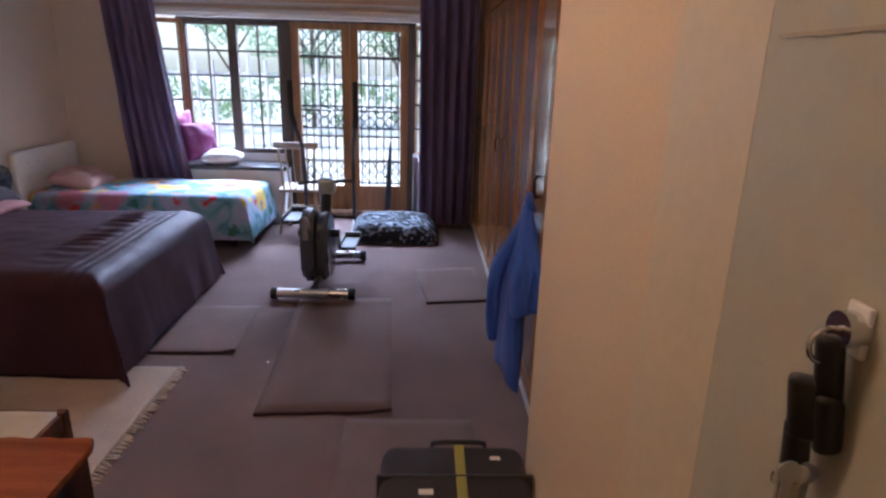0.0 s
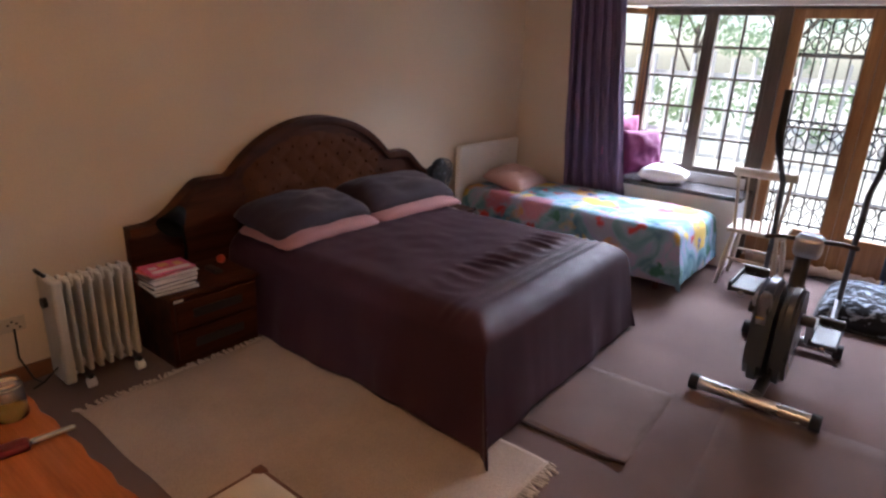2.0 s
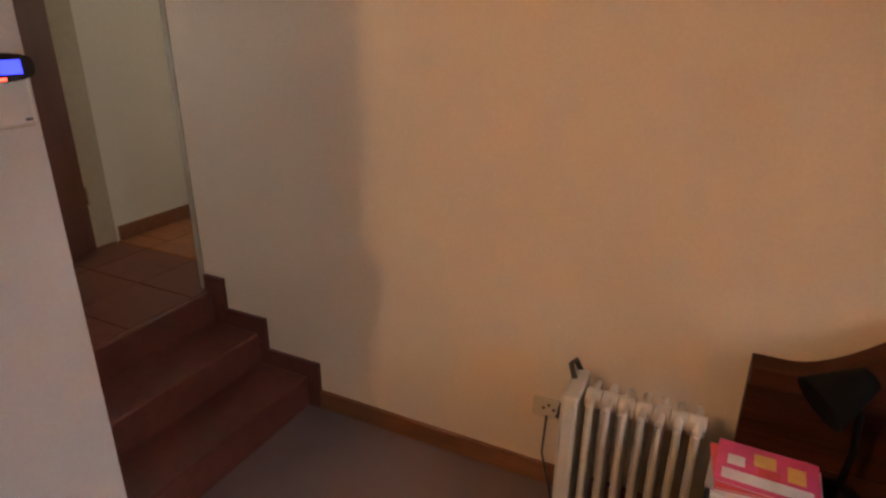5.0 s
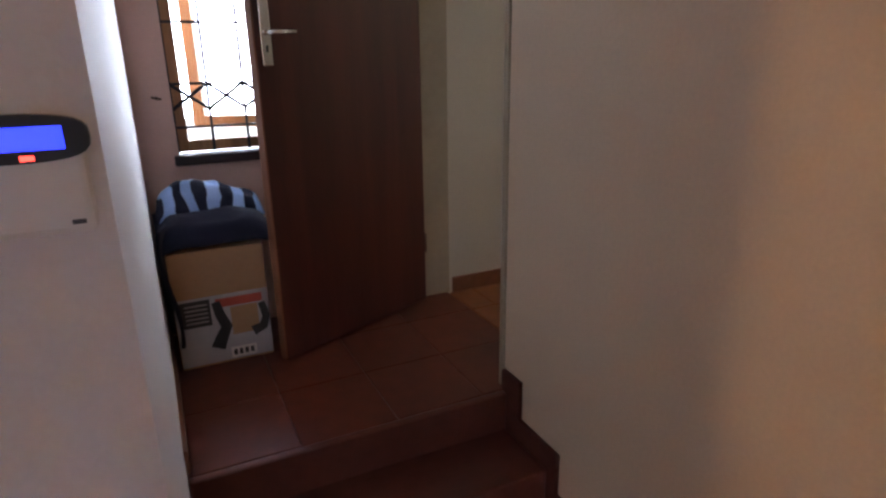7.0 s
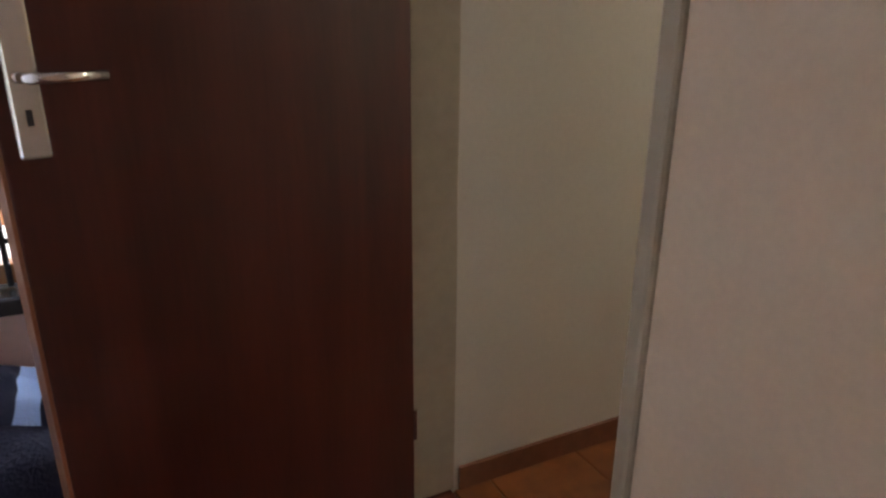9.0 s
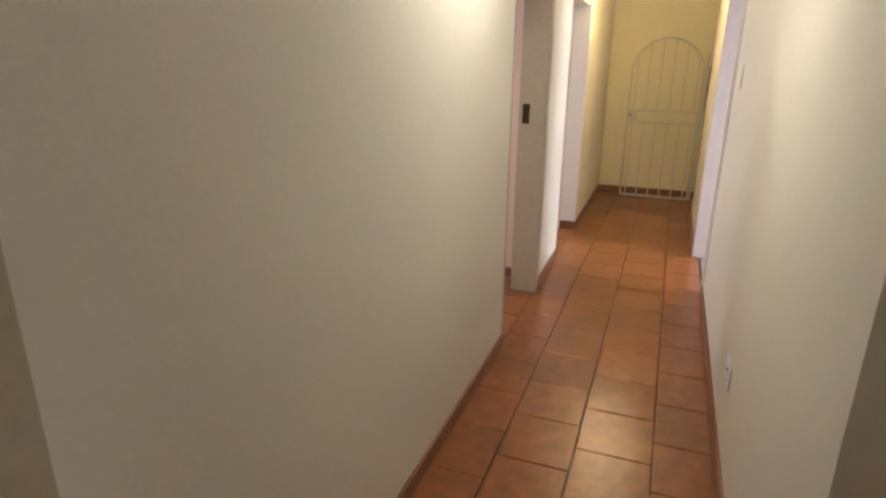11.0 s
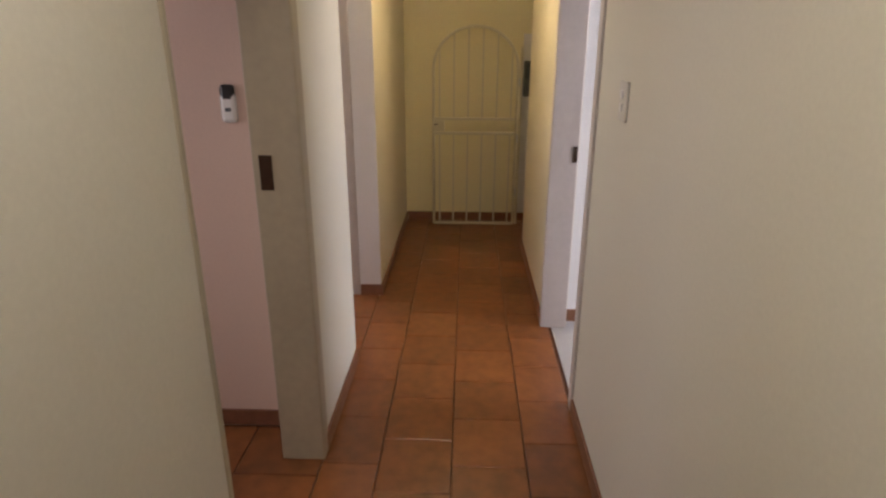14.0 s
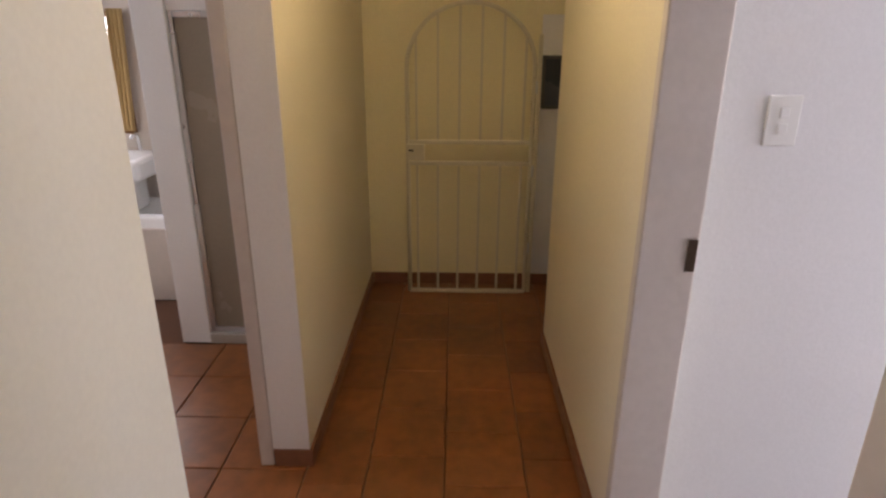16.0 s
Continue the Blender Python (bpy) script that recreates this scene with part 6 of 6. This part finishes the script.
plate("light_switch", pose(-5.05, -0.08, 1.845, 0, 0, 90), 0.085, 0.13, "white light switch in the bright room", "switch", "switch")
rm = thing("alarm_remote", "white and black remote in a wall holder", "remote control", m=pose(-3.9, -1.825, 1.885, 0, 0, 90))
boxp("body", rm, PLASTIC_WHITE, -0.031, -0.022, -0.072, 0.031, 0.0, 0.04, 0.014)
boxp("head", rm, BLACK, -0.028, -0.023, 0.005, 0.028, -0.001, 0.070, 0.014, "black top cap")
boxp("buttons", rm, GREY_PLASTIC, -0.012, -0.0235, -0.030, 0.012, -0.0215, -0.016, 0.001)

# ---- bathroom seen through its doorway ----
BATH_WHITE = mat("white enamel", (0.80, 0.79, 0.77), 0.15, vary=0.03, grain=30, bump=0)
structure("wall_shower", boxes((-6.52, -2.43, H, -6.38, -2.27, CTOP), (-6.50, -2.27, 2.15, -6.40, LY - 0.165, CTOP), (-7.45, -2.43, H, -6.52, -2.33, CTOP), bevel=0.004), WALL_WHITE, "white wall around the shower", "wall")
shw = thing("shower_door", "smoked glass shower door in an aluminium frame", "shower door")
for r in ((-6.44, -2.27, H + 0.06, -6.40, -2.245, 2.15), (-6.44, -1.70, H + 0.06, -6.40, -1.675, 2.15), (-6.44, -2.245, 2.12, -6.40, -1.70, 2.15), (-6.44, -2.245, H + 0.06, -6.40, -1.70, H + 0.085)):
    boxp("frame", shw, SILVER, *r)
boxp("pane", shw, mat("obscured shower glass", (0.26, 0.22, 0.175), 0.25, vary=0.06, grain=60, bump=0.1), -6.425, -2.245, H + 0.085, -6.415, -1.70, 2.12, 0)
structure("shower_kerb", boxes((-6.50, -2.27, H, -6.37, LY - 0.165, H + 0.06), bevel=0.006), mat("grey kerb tile", (0.35, 0.32, 0.28), 0.4, vary=0.1, grain=30), "grey tiled shower kerb", "trim")
bt = thing("bathtub", "white enamel bathtub against the wall", "bathtub")
bm = bmesh.new()
box(bm, -7.42, -4.2, H + 0.05, -6.95, -2.62, H + 0.56, 0.03, 3)
top = [f for f in bm.faces if f.normal.z > 0.9 and f.calc_area() > 0.3]
r = bmesh.ops.inset_individual(bm, faces=top, thickness=0.06)
for f in top:
    for v in f.verts:
        v.co.z -= 0.35
part("tub", bm, BATH_WHITE, bt, smooth="auto")
boxp("bath_panel", bt, mat("beige panel tile", (0.52, 0.44, 0.38), 0.4, vary=0.06, grain=30), -6.95, -4.2, H, -6.93, -2.62, H + 0.48)
bs = thing("wash_basin", "white wash basin with a chrome tap", "basin")
boxp("bowl", bs, BATH_WHITE, -7.44, -3.35, H + 0.74, -7.05, -2.88, H + 0.88, 0.03)
boxp("pedestal", bs, BATH_WHITE, -7.42, -3.2, H + 0.5, -7.25, -3.02, H + 0.74, 0.03)
bm = bmesh.new()
tube(bm, [(-7.38, -3.02, H + 0.87), (-7.38, -3.02, H + 0.97), (-7.35, -3.02, H + 1.0), (-7.28, -3.02, H + 0.98)], 0.012, 10)
part("tap", bm, CHROME, bs, "chrome tap", True)
bw = tagged(new("window_7"), "bright bathroom window behind a half curtain", "window", kind="structure")
boxp("window_frame", bw, FRAME_WOOD, -7.448, -3.75, 1.42, -7.42, -3.05, 1.46)
boxp("window_frame", bw, FRAME_WOOD, -7.448, -3.75, 2.14, -7.42, -3.05, 2.18)
boxp("window_frame", bw, FRAME_WOOD, -7.448, -3.09, 1.46, -7.42, -3.05, 2.14)
# emissive pane in place of daylight; the wall behind it is solid
boxp("pane", bw, glow("pane glowing as daylight", (0.95, 0.97, 1.0), 3.0), -7.446, -3.75, 1.46, -7.44, -3.09, 2.14, 0)
bm = bmesh.new()
sheet(bm, 20, 16, lambda u, v: Vector((-7.40 + 0.015 * math.sin(u * 25), -3.10 + 0.10 * u - 0.20 * (1 - v) * 0.2, 1.44 + 0.75 * v)))
single("half_curtain", bm, mat("golden curtain voile", (0.50, 0.34, 0.14), 0.8, vary=0.1, grain=80), "golden half curtain at the bathroom window", "curtain", True, 0.004)

# ---- garden beyond the glass ----
LEAF = mat("garden leaves", (0.10, 0.16, 0.06), 0.6, vary=0.35, grain=3, bump=0, stain=1)
LEAF_B = mat("blue green leaves", (0.12, 0.18, 0.14), 0.6, vary=0.35, grain=3, bump=0, stain=1)
for leaf in (LEAF, LEAF_B):
    # thin leaves let part of the sun through
    nt = leaf.node_tree
    through_light = nt.nodes.new("ShaderNodeBsdfTranslucent")
    through_light.inputs["Color"].default_value = (0.34, 0.46, 0.26, 1)
    blend = nt.nodes.new("ShaderNodeMixShader")
    blend.inputs["Fac"].default_value = 0.5
    nt.links.new(nt.nodes["Principled BSDF"].outputs[0], blend.inputs[1])
    nt.links.new(through_light.outputs[0], blend.inputs[2])
    nt.links.new(blend.outputs[0], nt.nodes["Material Output"].inputs["Surface"])
BARK = mat("grey bark", (0.12, 0.09, 0.07), 0.9, vary=0.3, grain=30, bump=0.5)


def leaves(rng, bm, centre, radius, count, size):
    for _ in range(count):
        d = Vector((rng.gauss(0, 1), rng.gauss(0, 1), rng.gauss(0, 1))).normalized() * radius * rng.uniform(0.35, 1.0) ** 0.6
        c = Vector(centre) + Vector((d.x, d.y, d.z * 0.8))
        a = Vector((rng.gauss(0, 1), rng.gauss(0, 1), rng.gauss(0, 1))).normalized()
        b = a.orthogonal().normalized()
        s = size * rng.uniform(0.6, 1.4)
        vs = [bm.verts.new(c + a * s), bm.verts.new(c + b * s * 0.45), bm.verts.new(c - a * s), bm.verts.new(c - b * s * 0.45)]
        bm.faces.new(vs)


def tree(x, y, height, seed, material, label):
    rng = random.Random(seed)
    ob = thing("tree", label, "tree", "garden trees")
    bm = bmesh.new()
    tube(bm, [(x, y, -0.3), (x + 0.05, y, height * 0.3), (x - 0.05, y + 0.1, height * 0.6)], lambda s: 0.13 * (1 - 0.6 * s), 10)
    for k in range(5):
        a = k * 1.3 + seed
        tube(bm, [(x, y, height * (0.28 + 0.06 * k)), (x + 0.5 * math.cos(a), y + 0.5 * math.sin(a), height * (0.45 + 0.06 * k)), (x + math.cos(a), y + math.sin(a), height * (0.6 + 0.06 * k))], lambda s: 0.05 * (1 - 0.7 * s), 6)
    part("trunk", bm, BARK, ob, smooth=True)
    bm = bmesh.new()
    for k in range(14):
        leaves(rng, bm, (x + rng.uniform(-1.2, 1.2), y + rng.uniform(-0.8, 0.8), height * rng.uniform(0.42, 1.0)), rng.uniform(0.35, 0.7), 110, 0.065)
    part("crown", bm, material, ob)
    return ob


tree(0.4, 17.5, 4.2, 1, LEAF_B, "blue-green garden tree behind the fence")
tree(2.8, 19.5, 4.6, 2, LEAF, "green garden tree behind the fence")
tree(5.2, 17.0, 4.0, 3, LEAF_B, "blue-green garden tree behind the fence")
tree(-2.4, 19.0, 4.4, 4, LEAF, "green garden tree behind the fence")
tree(8.0, 19.0, 5.0, 5, LEAF, "green garden tree behind the fence")
rng = random.Random(12)
bm = bmesh.new()
for k in range(60):
    leaves(rng, bm, (-3.5 + 11.5 * k / 59 + rng.uniform(-0.2, 0.2), 15.5 + rng.uniform(-0.4, 0.4), rng.uniform(0.2, 1.2)), rng.uniform(0.3, 0.5), 90, 0.06)
tagged(finish("hedge", bm, LEAF), "loose green shrubs along the fence", "shrubs", kind="stuff")
fc = thing("pole_fence", "fence of weathered upright wooden poles", "fence")
POLE = mat("weathered poles", (0.50, 0.48, 0.46), 0.9, vary=0.3, grain=20, bump=0.4, stretch=(1, 1, 0.1))
for i in range(30):
    bm = bmesh.new()
    x = -3.0 + 0.36 * i + rng.uniform(-0.02, 0.02)
    cyl(bm, (x, 12.6, -0.2), (x + rng.uniform(-0.02, 0.02), 12.6, 1.75 + rng.uniform(-0.08, 0.08)), 0.042, 0.038, 8)
    part("pole", bm, POLE, fc)
for z in (0.3, 1.4):
    boxp("rail", fc, POLE, -3.1, 12.64, z - 0.04, 7.6, 12.69, z + 0.04)

# ---- floor tiles ----
def tile_mesh(w, d, material):
    bm = bmesh.new()
    box(bm, -w / 2, -d / 2, -0.012, w / 2, d / 2, 0.0, 0.003, 1)
    me = bpy.data.meshes.new("tile")
    bm.to_mesh(me)
    bm.free()
    me.materials.append(material)
    return me


floor_c = bpy.data.objects["corridor_floor"]
floor_l = bpy.data.objects["landing_floor"]
rng = random.Random(21)
meshes = {}


def lay(parent, cx, cy, w, d, material=TILE):
    key = (round(w, 3), round(d, 3), material)
    if key not in meshes:
        meshes[key] = tile_mesh(*key)
    ob = new("tile", meshes[key])
    ob.parent = parent
    ob.matrix_world = pose(cx, cy, H + rng.uniform(-0.0006, 0.0004), rng.uniform(-0.05, 0.05), rng.uniform(-0.05, 0.05), 0)


G = 0.005
P = 0.3295
cols = ((-1.505, -1.263, 0.12), (-1.263, -0.957, 0.286), (-0.957, -0.642, 0.12), (-0.642, -0.39, 0.28))
for y0, y1, off in cols:
    x = -0.23 - off
    lo = -7.255
    first = True
    edges = [-0.225]
    while x > lo + 0.05:
        edges.append(x)
        x -= P
    edges.append(lo)
    for a, b in zip(edges, edges[1:]):
        if a - b > 0.04:
            lay(floor_c, (a + b) / 2, (y0 + y1) / 2, a - b - 0.003, y1 - y0 - G)
# bathroom, side room and recess
for x0, x1, ya, yb in ((-6.37, -4.04, -3.2, LY), (-3.88, -2.3, -2.9, LY)):
    nx, ny = round((x1 - x0) / 0.33), round((yb - ya) / 0.33)
    for i in range(nx):
        for j in range(ny):
            lay(floor_c, x0 + (i + 0.5) * (x1 - x0) / nx, ya + (j + 0.5) * (yb - ya) / ny, (x1 - x0) / nx - G, (yb - ya) / ny - G)
for j in range(2):
    lay(floor_c, -6.84 + 0.42 * (j - 0.5), -0.145, 0.41, 0.48)
for i in range(4):
    for j in range(3):
        lay(floor_l, -0.22 + (i + 0.5) * 1.27 / 4, -1.61 + (j + 0.5) * 1.02 / 3, 1.27 / 4 - 0.003, 1.02 / 3 - 0.003, TILE_DARK)
